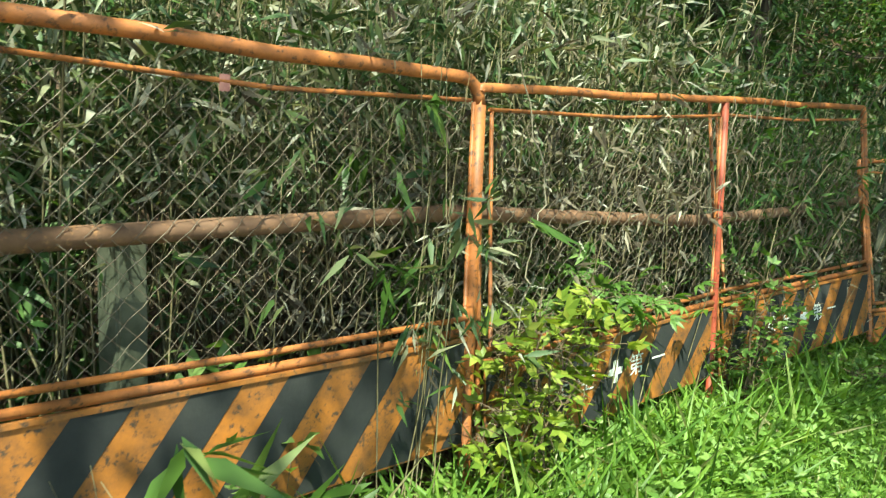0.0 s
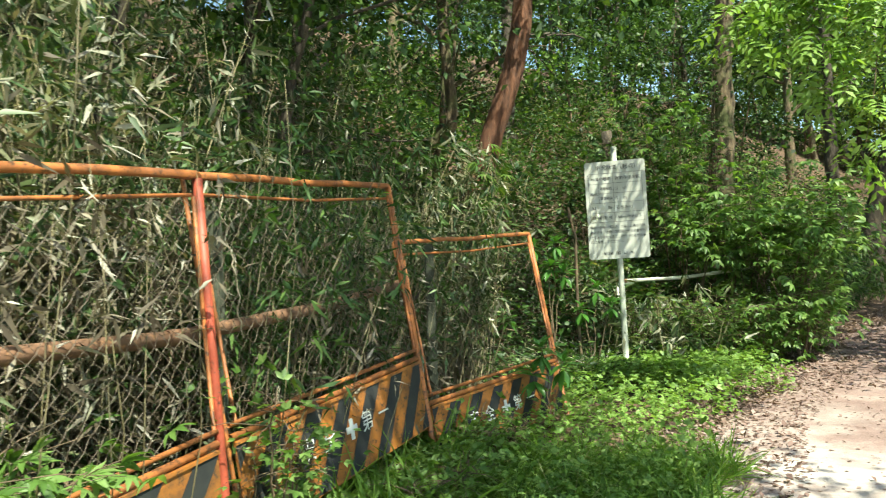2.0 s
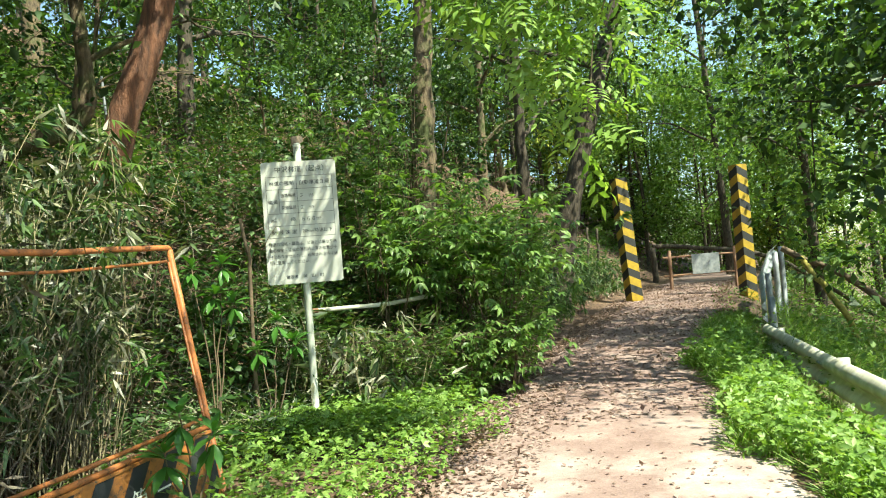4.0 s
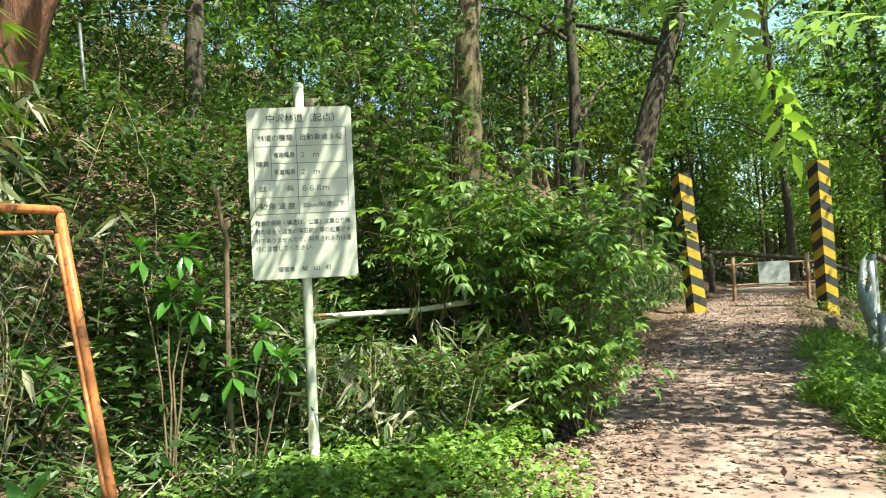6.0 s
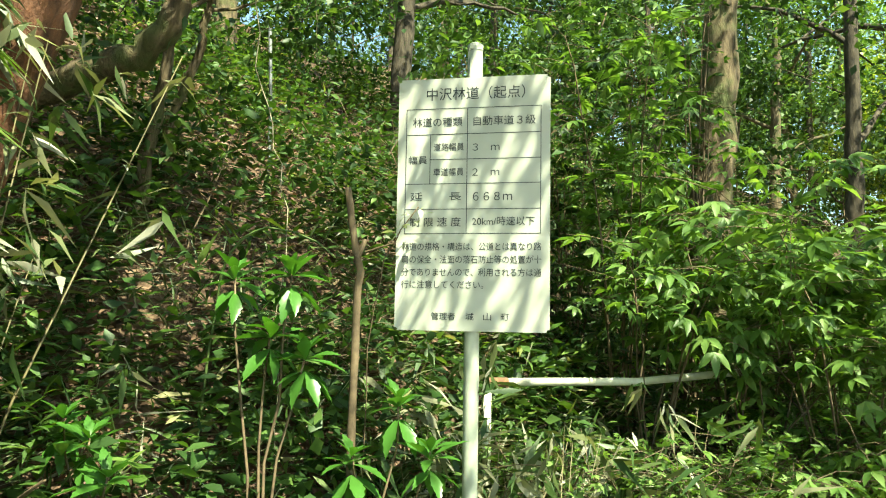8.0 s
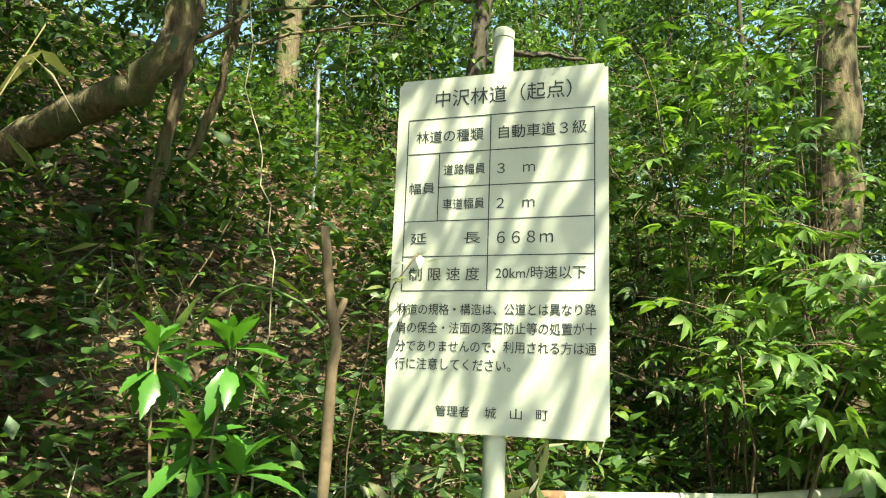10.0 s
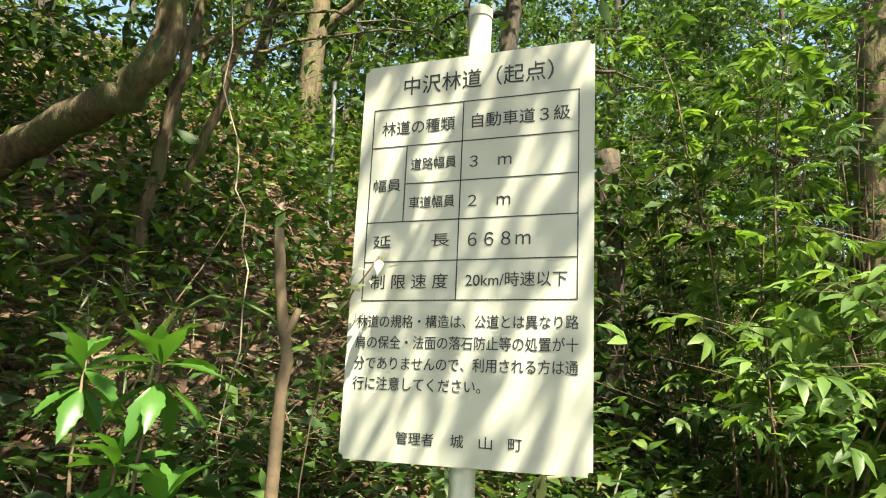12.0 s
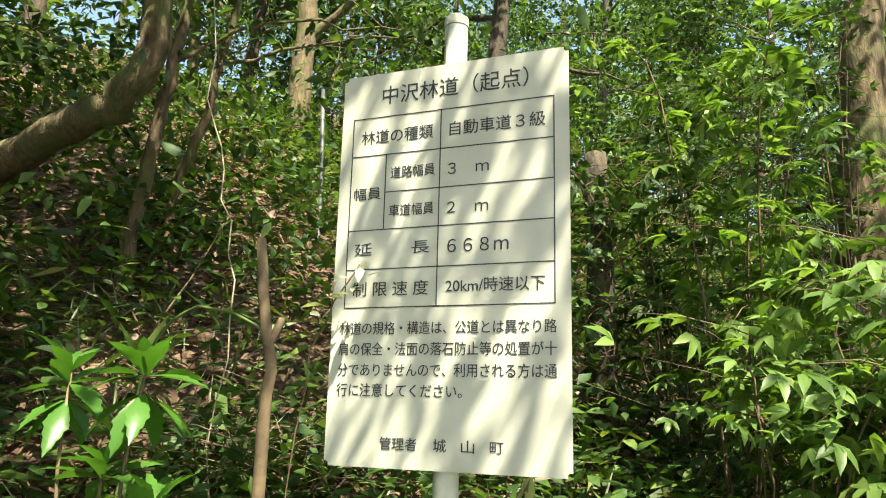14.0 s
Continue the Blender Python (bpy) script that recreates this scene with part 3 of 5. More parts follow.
# ---- gate posts, gate and guard rails at the road ----
def striped_post(x, y, tall, lean):
    z = float(height(x, y))
    p = thing("striped_post", pose(x, y, z, 0, lean, 12), "tall yellow and black banded gate post beside the road", "post", "striped gate posts")
    w = 0.155
    part("core", box_bm(-w + 0.006, w - 0.006, -w + 0.006, w - 0.006, -0.3, tall, 0.01), M_YELLOW, p)
    step, k = 0.205, 0
    z0 = -0.1
    while z0 < tall - 0.1:
        bm = bmesh.new()
        rise = 0.16
        vs = []
        for dz in (0, step):
            for cx, cy, up in ((-w, -w, rise), (w, -w, 0), (w, w, rise), (-w, w, 0)):
                vs.append(bm.verts.new((cx, cy, min(z0 + dz + up, tall + 0.01))))
        for i in range(4):
            j = (i + 1) % 4
            bm.faces.new((vs[i], vs[j], vs[4 + j], vs[4 + i]))
        part("band", bm, M_BLACK if k % 2 else M_YELLOW, p)
        z0 += step
        k += 1
    return p


striped_post(6.75, 21.0, 3.1, -3.5)
striped_post(9.65, 20.8, 3.35, 0)

gate = thing("low_gate", pose(8.9, 23.7, float(height(8.9, 23.7)), 0, 0, -6), "low pipe gate across the road with a pale notice", "gate")
for gx0 in (0.0, 1.9):
    tube("post", [(gx0, 0, -0.2), (gx0, 0, 0.6), (gx0, 0, 1.15)], 0.05, M_PIPE, gate, 10)
for gz in (0.42, 0.95):
    tube("bar", [(-0.2, 0, gz), (1.0, 0, gz + 0.01), (2.1, 0, gz)], 0.026, M_PIPE, gate, 8)
notice = part("notice", box_bm(0.62, 1.42, -0.05, -0.035, 0.42, 1.0, 0.006), M_STEEL, gate, "pale grey blank notice plate")


def w_beam(name, pts, mat, label, group):
    """A guard rail: a corrugated beam on round posts."""
    r = thing(name, pose(0, 0, 0), label, "guard rail", group)
    pts = np.array(pts, float)
    t = np.linspace(0, len(pts) - 1, 40)
    path = np.stack([np.interp(t, np.arange(len(pts)), pts[:, k]) for k in range(3)], 1)
    tan = unit(np.gradient(path, axis=0))
    side = unit(np.cross(tan, [0, 0, 1.0]))
    prof = [(0.0, 0.0), (0.035, -0.02), (0.075, -0.06), (0.075, -0.105), (0.03, -0.145), (0.0, -0.175), (0.03, -0.205), (0.075, -0.245), (0.075, -0.29), (0.035, -0.33), (0.0, -0.35)]
    prof = prof + [(q[0] - 0.006, q[1]) for q in prof[::-1]]
    n = len(prof)
    v = np.stack([path - side * p[0] + np.array([0, 0, p[1]]) for p in prof], 1).reshape(-1, 3)
    I, J = np.meshgrid(np.arange(len(path) - 1), np.arange(n), indexing="ij")
    f = np.stack([I * n + J, I * n + (J + 1) % n, (I + 1) * n + (J + 1) % n, (I + 1) * n + J], -1).reshape(-1, 4)
    beam = smooth(mesh_ob("beam", v, f, mat, r))
    for q in np.linspace(2, 37, 4):
        p = path[int(q)] + side[int(q)] * 0.09
        g = float(height(p[0], p[1]))
        tube("post", [(p[0], p[1], min(g, p[2] - 0.7) - 0.2), (p[0], p[1], p[2] - 0.4), (p[0], p[1], p[2] - 0.02)], 0.057, mat, r, 12)
    for q in (13, 26):
        p = path[q]
        for s in (-0.09, 0.0, 0.09):
            for dz in (-0.08, -0.27):
                bm = bmesh.new()
                bmesh.ops.create_uvsphere(bm, u_segments=8, v_segments=5, radius=0.014, matrix=Matrix.Translation(Vector(p) + Vector(tan[q]) * s - Vector(side[q]) * 0.078 + Vector((0, 0, dz))))
                part("bolt", bm, M_STEEL, beam)
    return r


w_beam("guard_rail", [(2.4, 4.6, 0.36), (3.4, 7.2, 0.36), (4.5, 9.84, 0.26), (5.96, 13.5, 0.2)], M_RAIL, "cream roadside guard rail sunk in bright grass", "guard rails")
w_beam("guard_rail", [(6.6, 14.6, 0.45), (7.6, 16.4, 0.85), (8.6, 17.8, 1.25), (9.4, 18.9, 1.35)], M_STEEL, "bent grey steel guard rail end beside the gate", "guard rails")


# ---- trees ----
def crown_leaves(centres, spread, count, size, shape):
    """Leaves in uneven clumps round the given centres."""
    c = np.asarray(centres)[RNG.integers(0, len(centres), count)]
    off = RNG.normal(size=(count, 3)) * np.asarray(spread)
    pos = c + off * np.array([1, 1, 0.6])
    way = unit(off) + rand_way(count, -0.3)
    return leaves(pos, way, RNG.uniform(0.6, 1.25, count) * size, shape, 0.6)


def tree(trunk, r0, mat, label, limbs=6, crown_from=0.5, reach=2.5, clumps=40, count=3000, leaf=0.12, shape=None, leafmat=None, spread=0.45, top=0.35, bias=(0, 0, 0)):
    """trunk: points from the root up."""
    base = Vector(trunk[0])
    t = thing("tree", Matrix.Translation(base), label, "tree", "forest trees")
    d = bent(trunk, 26, 0.012) - np.array(base)
    rad = r0 * np.linspace(1, top, len(d))
    rad[0] *= 1.35
    tube("trunk", d, rad, mat, t, 12, wob=0.07)
    arr, tips = [], []
    for k in range(limbs):
        q = crown_from + (1 - crown_from) * k / max(1, limbs - 1)
        i = min(int(q * (len(d) - 1)), len(d) - 1)
        a = k * 2.4 + RNG.uniform(0, 1)
        rr = reach * RNG.uniform(0.6, 1.1)
        e = d[i] + np.array([rr * math.cos(a), rr * math.sin(a), rr * RNG.uniform(0.1, 0.6)]) + np.array(bias) * rr
        p = bent([d[i], (d[i] + e) / 2 + [0, 0, 0.15 * rr], e], 8, 0.03)
        tube("limb", p, rad[i] * np.linspace(0.5, 0.12, 8), mat, t, 5)
        for s in range(3):
            b0 = p[3 + s * 2 - (s == 2)]
            e2 = b0 + RNG.normal(size=3) * rr * 0.35
            arr.append(tube_arrays(bent([b0, e2], 4, 0.02), rad[i] * np.linspace(0.18, 0.05, 4), 3))
            tips += [e2, (b0 + e2) / 2]
        tips.append(e)
    if arr:
        tagged(mesh_ob("branching", *join(arr), mat, t), kind="stuff")
    if count and tips:
        tips = np.array(tips)
        cen = tips[RNG.integers(0, len(tips), clumps)] + RNG.normal(size=(clumps, 3)) * reach * 0.22
        mesh_ob("crown", *crown_leaves(cen, spread, count, leaf, shape or FLAKE), leafmat or M_CROWN, t)
    return t


def on(x, y, dz=-0.1):
    return (x, y, float(height(x, y)) + dz)


tree([(-2.5, 8.4, -0.1), (-1.9, 8.42, 1.6), (-1.2, 8.45, 3.4), (-0.8, 8.6, 6.5), (-0.8, 8.8, 9.0)], 0.15, M_BARK_RED, "leaning tree with reddish peeling bark beside the fence", 10, 0.6, 2.2, 54, 4400, 0.12, bias=(-0.15, 0.1, 0))
tree([on(0.9, 13.25), (0.98, 13.3, 2.5), (1.2, 13.45, 5.0), (1.4, 13.7, 10.0)], 0.23, M_BARK, "ivy-grown brown tree trunk standing on the slope", 7, 0.75, 2.6, 60, 5000, 0.11)
tree([on(4.0, 18.2), (4.35, 18.2, 2), (5.2, 18.3, 4.8), (6.2, 18.5, 7.5), (7.0, 18.8, 11)], 0.28, M_BARK_DARK, "dark leaning forest tree beside the road", 7, 0.5, 3.0, 60, 5000, 0.13)
tree([on(3.5, 18.0), (3.5, 18.0, 4), (3.6, 18.1, 11)], 0.16, M_BARK_DARK, "dark slender forest tree on the slope", 6, 0.5, 2.5, 40, 3500, 0.13)
tree([on(-2.92, 10.8), (-2.9, 10.8, 1.7), (-2.82, 10.8, 2.59), (-2.69, 10.8, 3.18), (-2.62, 10.8, 3.69), (-2.4, 10.9, 7.5)], 0.06, M_BARK, "thin dark leaning tree on the hillside", 6, 0.68, 1.4, 24, 1200, 0.085, OVATE)
tree([on(-3.0, 11.2), (-2.99, 11.2, 1.9), (-2.97, 11.2, 2.69), (-2.72, 11.2, 3.36), (-2.61, 11.2, 3.91), (-2.2, 11.4, 7.0)], 0.05, M_BARK, "thin dark leaning tree on the hillside", 6, 0.7, 1.4, 24, 1200, 0.085, OVATE)
tree([on(-4.1, 10.35), (-3.52, 10.4, 2.72), (-3.0, 10.4, 2.88), (-2.58, 10.4, 2.98), (-2.42, 10.4, 3.12), (-2.42, 10.4, 3.3), (-2.44, 10.4, 3.7), (-2.5, 10.45, 5.0), (-2.6, 10.5, 7.5)], 0.10, M_BARK, "crooked brown tree arching out of the hillside", 6, 0.75, 2.0, 30, 1600, 0.09, OVATE, top=0.6)
tree([on(-6.5, 16.0), (-6.45, 16.0, 6.1), (-6.25, 16.0, 7.4), (-6.0, 16.2, 11.0)], 0.13, M_BARK_DARK, "brown tree standing high on the littered slope", 5, 0.6, 2.0, 30, 1800, 0.12)

snag = thing("dead_snag", pose(-0.62, 12.6, float(height(-0.62, 12.6)) - 0.1), "dark dead tree snag with a broken flat top", "stump")
tube("stem", bent([(0.02, 0, 0), (0.0, 0.01, 1.2), (-0.02, 0, 2.15)], 9, 0.008), np.linspace(0.10, 0.075, 9), M_BARK_DARK, snag, 10, wob=0.1)
steel_stake = tube("steel_stake", [(-3.06, 13.0, float(height(-3.06, 13.0)) - 0.2), (-3.07, 13.0, 3.4), (-3.11, 13.0, 4.24)], 0.018, M_STEEL_DULL, None, 8)
tagged(steel_stake, "thin grey steel stake upright on the hillside", "stake")

# dead stub beside the sign
stub = thing("dead_stub", pose(-0.92, 9.44, float(height(-0.92, 9.44)) - 0.1), "dead brown sapling stub with a broken top", "stump")
tube("stem", bent([(0.05, 0, 0), (0.03, 0.02, 0.9), (0.06, 0, 1.55), (0.045, 0, 1.68), (0.0, 0.0, 1.95)], 16, 0.003), np.linspace(0.019, 0.014, 16), M_TWIG, stub, 9, wob=0.1)
tube("side_shoot", bent([(0.045, 0, 1.66), (0.068, 0.01, 1.70), (0.075, 0.015, 1.735)], 5), np.linspace(0.015, 0.009, 5), M_TWIG, stub, 6)

# trees on the valley side, whose crowns hang over the road
tree([on(6.3, 8.6), (5.7, 8.7, 3.0), (4.5, 9.0, 5.6), (3.3, 9.5, 7.4)], 0.12, M_BARK, "roadside tree leaning its crown across the road", 14, 0.5, 1.8, 54, 3000, 0.13, FLAKE, M_CROWN, 0.4, bias=(-0.25, 0.5, 0))
tree([on(5.2, 1.4), (4.6, 1.7, 3.2), (3.2, 2.4, 5.8), (1.3, 3.3, 7.4)], 0.15, M_BARK, "roadside tree leaning over the road", 14, 0.72, 1.7, 56, 4400, 0.14, FLAKE, M_CROWN, 0.36, bias=(-0.4, 0.1, 0))
tree([on(4.8, -4.4), (4.2, -4.0, 3.2), (2.6, -2.8, 5.8), (0.6, -1.8, 7.4)], 0.15, M_BARK, "roadside tree leaning over the road", 9, 0.7, 2.0, 36, 1600, 0.13, FLAKE, M_CROWN, 0.3, bias=(-0.2, 0.05, 0))
for bx, by, h, cnt in ((8.0, 10.4, 11, 8500), (9.4, 13.6, 11, 8500), (13.0, 15.5, 11, 4500), (15.5, 17.5, 12, 4500), (15, 12, 12, 4000), (20, 17, 12, 4500), (14, 24.5, 13, 5500), (17.5, 26, 14, 5500), (13.5, 29, 13, 5500), (20, 30, 15, 5500), (17, 21.5, 12, 5000), (23, 27, 14, 5000)):
    z = float(height(bx, by)) - 0.15
    # beyond x 10 the brighter leaf colour stands for sunlit, misty foliage
    tree([(bx, by, z), (bx - 0.2, by, z + h * 0.4), (bx - 0.8, by - 0.2, z + h)], 0.17, M_BARK_DARK, "tall tree on the valley side of the road", 9, 0.42, 2.7, 50, cnt, 0.17, FLAKE, M_FRESH if bx > 10 else M_CROWN, 0.42, bias=(-0.15, 0, 0))
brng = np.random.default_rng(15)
# far crowns get paler leaves, putting distant sunlit haze into their colour
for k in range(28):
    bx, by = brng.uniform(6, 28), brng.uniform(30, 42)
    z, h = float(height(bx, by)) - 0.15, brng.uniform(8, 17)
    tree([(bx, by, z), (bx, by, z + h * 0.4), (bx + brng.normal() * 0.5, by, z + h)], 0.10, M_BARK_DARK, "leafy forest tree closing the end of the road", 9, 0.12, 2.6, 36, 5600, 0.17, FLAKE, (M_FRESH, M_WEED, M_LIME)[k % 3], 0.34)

for bx, by in ((14.0, 32.0), (15.8, 34.5), (17.2, 36.0), (12.6, 33.5)):
    z = float(height(bx, by)) - 0.15
    tree([(bx, by, z), (bx, by, z + 3.0), (bx - 0.3, by, z + 7.5)], 0.08, M_BARK_DARK, "low leafy tree filling the end of the road", 12, 0.04, 1.9, 40, 4200, 0.15, FLAKE, M_FRESH, 0.4)

# leafy trees at the foot of the hill behind the fence
for bx, by, h, n, lm in ((-3.7, 7.3, 6.5, 5200, M_SHRUB), (-4.3, 9.6, 7.0, 4500, M_SHRUB), (-5.2, 6.2, 7.5, 4500, M_SHRUB), (-4.6, 2.6, 6.0, 2600, M_CROWN)):
    z = float(height(bx, by)) - 0.1
    tree([(bx, by, z), (bx + 0.2, by, z + h * 0.4), (bx + 0.6, by + 0.2, z + h)], 0.07, M_BARK_DARK, "dark leafy tree rising behind the fence", 9, 0.3 if by < 8 else 0.6, 1.6, 40, n, 0.10, SMALL, lm, 0.3, bias=(0.2, 0, 0))

for bx, by in ((-3.5, 5.2), (-3.2, 7.0)):
    z = float(height(bx, by)) - 0.1
    tree([(bx, by, z), (bx + 0.2, by, z + 2.2), (bx + 0.9, by - 0.1, z + 4.4), (bx + 1.5, by - 0.3, z + 6.0)], 0.06, M_BARK_DARK, "dark leafy tree leaning out over the fence", 12, 0.45, 1.7, 54, 6500, 0.095, SMALL, M_SHRUB, 0.32, bias=(0.3, -0.1, 0))

# fallen timber and old stakes near the gate
def log(name, pts, r, mat, label, category):
    return tagged(tube(name, bent(pts, 10, 0.02), r, mat, None, 9, wob=0.06), label, category)


log("fallen_log", [(8.95, 17.95, 1.28), (10.2, 16.9, 0.3), (11.6, 15.9, float(height(11.6, 15.9)))], 0.07, M_TWIG, "pale fallen log leaning on the bent guard rail", "log")
log("mossy_pole", [(9.0, 17.4, 1.05), (9.2, 16.6, 0.2), (9.35, 16.0, float(height(9.35, 16.0)))], 0.06, M_LICHEN, "yellow-mossed pole leaning on the bent guard rail", "pole")
log("fallen_tree", [(10.0, 27.6, float(height(10.0, 27.6)) + 1.25), (14.0, 27.2, 1.2), (18.0, 27.0, float(height(18.0, 27.0)) + 0.1)], 0.075, M_BARK_DARK, "fallen tree trunk lying across behind the gate", "log")
log("stump", [(10.0, 27.6, float(height(10.0, 27.6)) - 0.2), (10.0, 27.6, float(height(10.0, 27.6)) + 1.2)], 0.10, M_BARK_DARK, "broken tree stump holding up a fallen trunk", "stump")
for sx, sy in ((6.35, 23.2), (6.75, 23.6)):
    log("dark_stake", [(sx, sy, float(height(sx, sy)) - 0.2), (sx, sy, float(height(sx, sy)) + 1.0), (sx + 0.03, sy, float(height(sx, sy)) + 1.75)], 0.035, M_BARK_DARK, "thin dark wooden stake beside the striped post", "stake")

# bright feathery branch hanging over the road
bough = thing("hanging_bough", pose(0, 0, 0), "leafy bough with bright feathered leaves over the road", "branch")
bp = bent([(4.45, 9.0, 5.7), (3.2, 8.4, 5.3), (1.9, 7.75, 4.2), (1.0, 7.75, 3.5), (0.6, 7.8, 3.35)], 16, 0.02)
tube("limb", bp, np.linspace(0.05, 0.008, 16), M_TWIG, bough, 7)
for i, e, n in ((7, (1.55, 7.6, 2.15), 50), (9, (1.45, 7.75, 2.55), 50), (10, (1.2, 7.7, 2.75), 44), (12, (0.95, 7.8, 3.0), 30), (14, (0.7, 7.75, 3.0), 22), (8, (1.7, 7.7, 3.1), 40), (11, (1.3, 7.8, 3.3), 36)):
    tw = bent([bp[i], (bp[i] + np.array(e)) / 2 + [0.05, 0, 0.12], e], 9, 0.01)
    tube("twig", tw, np.linspace(0.011, 0.003, 9), M_TWIG, bough, 5)
    for k in range(n):
        q = tw[2 + k % 7] + RNG.normal(size=3) * 0.06
        mesh_ob("leaf", *leaves([q], [(RNG.normal(), RNG.normal() - 0.4, -0.6 + 0.3 * RNG.normal())], [RNG.uniform(0.22, 0.38)], FEATHER, 0.35), M_WEED, bough)

# branch of hanging leafy twigs high over the sign, whose shade streaks the board
branch = thing("overhanging_branch", pose(0, 0, 0), "leafy branch of long hanging twigs above the sign", "branch")
lb = bent([(4.1, 9.18, 6.2), (2.8, 8.8, 6.5), (1.7, 8.35, 6.15), (0.9, 8.3, 5.85), (0.3, 8.35, 5.6)], 16, 0.01)
tube("limb", lb, np.linspace(0.045, 0.012, 16), M_TWIG, branch, 7)
srng = np.random.default_rng(61)
pos, way = [], []
for k in range(29):
    u = 0.62 + (k - 14) * 0.068 + srng.normal() * 0.02
    top = np.array([u + 0.55, 8.27 + srng.normal() * 0.12, 5.72 + srng.uniform(-0.1, 0.1)])
    run = srng.uniform(1.3, 1.95)
    tw = bent([top, top + np.array([-0.19, 0, -0.46]) * run, top + np.array([-0.36, 0, -0.93]) * run], 12, 0.006)
    tube("twig", tw, np.linspace(0.006, 0.002, 12), M_TWIG, branch, 4)
    for q in np.linspace(0.05, 1, int(run * 19)):
        pos.append(tw[int(q * 11)] + srng.normal(size=3) * 0.018)
        way.append(np.array([-0.36, 0, -0.93]) + srng.normal(size=3) * 0.16)
mesh_ob("foliage", *leaves(pos, way, srng.uniform(0.13, 0.22, len(pos)), leaf5(0.27, 0.4, 0.25, 0.1), 0.8), M_CROWN, branch)

# ---- scattered forest trees on the hillside and down the road ----
spots = []
trng = np.random.default_rng(3)
while len(spots) < 50:
    x, y = trng.uniform(-20, 24), trng.uniform(-4, 50)
    mid, foot = float(curve_at(y, MID)), float(curve_at(y, FOOT))
    if foot - 2.8 < x < mid + 3.6 or x > mid:
        continue
    if y < 13 and -4.2 < x < 0:
        continue
    if any((x - a) ** 2 + (y - b) ** 2 < 6 for a, b in spots):
        continue
    spots.append((x, y))
for x, y in spots:
    h = trng.uniform(8, 13)
    z = float(height(x, y)) - 0.15
    lx, ly = trng.normal() * 0.7, trng.normal() * 0.7
    tree([(x, y, z), (x + lx * 0.3, y + ly * 0.3, z + h * 0.4), (x + lx, y + ly, z + h)], trng.uniform(0.09, 0.18), (M_BARK, M_BARK_DARK, M_BARK_DARK)[int(trng.integers(3))], "tall forest tree with a ragged green crown", 8, 0.3, trng.uniform(2.2, 3.2), 32, 4300, 0.18, FLAKE, M_FRESH if trng.random() < 0.3 else M_CROWN, 0.36)

# young understorey trees with leaves almost to the ground
urng = np.random.default_rng(5)
spots = []
while len(spots) < 64:
    x, y = urng.uniform(-12, 20), urng.uniform(1, 48)
    mid, foot = float(curve_at(y, MID)), float(curve_at(y, FOOT))
    if foot - 1.6 < x < mid + 3.4 or (x > mid and y < 16):
        continue
    if y < 12.3 and -3.4 < x:
        continue
    if any((x - a) ** 2 + (y - b) ** 2 < 2.5 for a, b in spots):
        continue
    spots.append((x, y))
for x, y in spots:
    h = urng.uniform(3.0, 5.5)
    z = float(height(x, y)) - 0.1
    lx, ly = urng.normal() * 0.5, urng.normal() * 0.5
    # right of the hill foot the sunlit look is painted with brighter leaves
    tree([(x, y, z), (x + lx * 0.3, y + ly * 0.3, z + h * 0.4), (x + lx, y + ly, z + h)], urng.uniform(0.025, 0.05), M_TWIG, "young understorey tree with many small leaves", 8, 0.22, urng.uniform(0.9, 1.5), 20, 2000, 0.12, FLAKE, M_FRESH if x > float(curve_at(y, FOOT)) else (M_SHRUB, M_CROWN)[int(urng.integers(2))], 0.22)


# ---- bamboo grass behind the fence ----
def thicket(name, n, area, tall, per, size, shape, mat, label, seed=1, lean=0.25, droop=-0.5, cane=0.006, low=0.2, wild=0.45, wall=None):
    """Many thin canes with leaves along them. area: function giving n places."""
    r = np.random.default_rng(seed)
    xy = area(r, n)
    z = height(xy[:, 0], xy[:, 1])
    h = r.uniform(*tall, n)
    tip = np.stack([xy[:, 0] + r.normal(size=n) * lean * h + 0.06 * h, xy[:, 1] + r.normal(size=n) * lean * h, z + h], 1)
    if wall is not None:
        # canes stay behind the netting and lean out only above it
        tip[:, 0] = np.minimum(tip[:, 0], wall + 0.06 * (tip[:, 1] - 2) + 0.3 * np.maximum(0, h - 1.9))
    root = np.stack([xy[:, 0], xy[:, 1], z - 0.05], 1)
    t = thing(name, pose(0, 0, 0), label, "bamboo grass", kind="stuff")
    arr = []
    for k in range(n):
        m = (root[k] + tip[k]) / 2 + r.normal(size=3) * 0.08
        arr.append(tube_arrays([root[k], m, tip[k]], (cane, cane * 0.8, cane * 0.3), 3))
    tagged(mesh_ob("canes", *join(arr), M_CANE, t), kind="stuff")
    # leaves grow in tufts at the nodes
    tufts = max(1, per // 5)
    q = r.uniform(low, 1.0, (n, tufts)) ** 0.75
    tp = root[:, None] + (tip - root)[:, None] * q[..., None] + r.normal(size=(n, tufts, 3)) * 0.11
    tw = r.normal(size=(n, tufts, 3)) * np.array([1, 1, 0.5]) + np.array([0.3, 0, droop])
    pos = np.repeat(tp.reshape(-1, 3), 5, 0)
    way = unit(np.repeat(tw.reshape(-1, 3), 5, 0)) + r.normal(size=(len(pos), 3)) * wild
    pos = pos + r.normal(size=pos.shape) * 0.015
    tagged(mesh_ob("foliage", *leaves(pos, way, r.uniform(0.5, 1.35, len(pos)) * size, shape, 0.8), mat, t), kind="stuff")
    return t


def strip(x0, x1, y0, y1):
    return lambda r, n: np.stack([r.uniform(x0, x1, n), r.uniform(y0, y1, n)], 1)


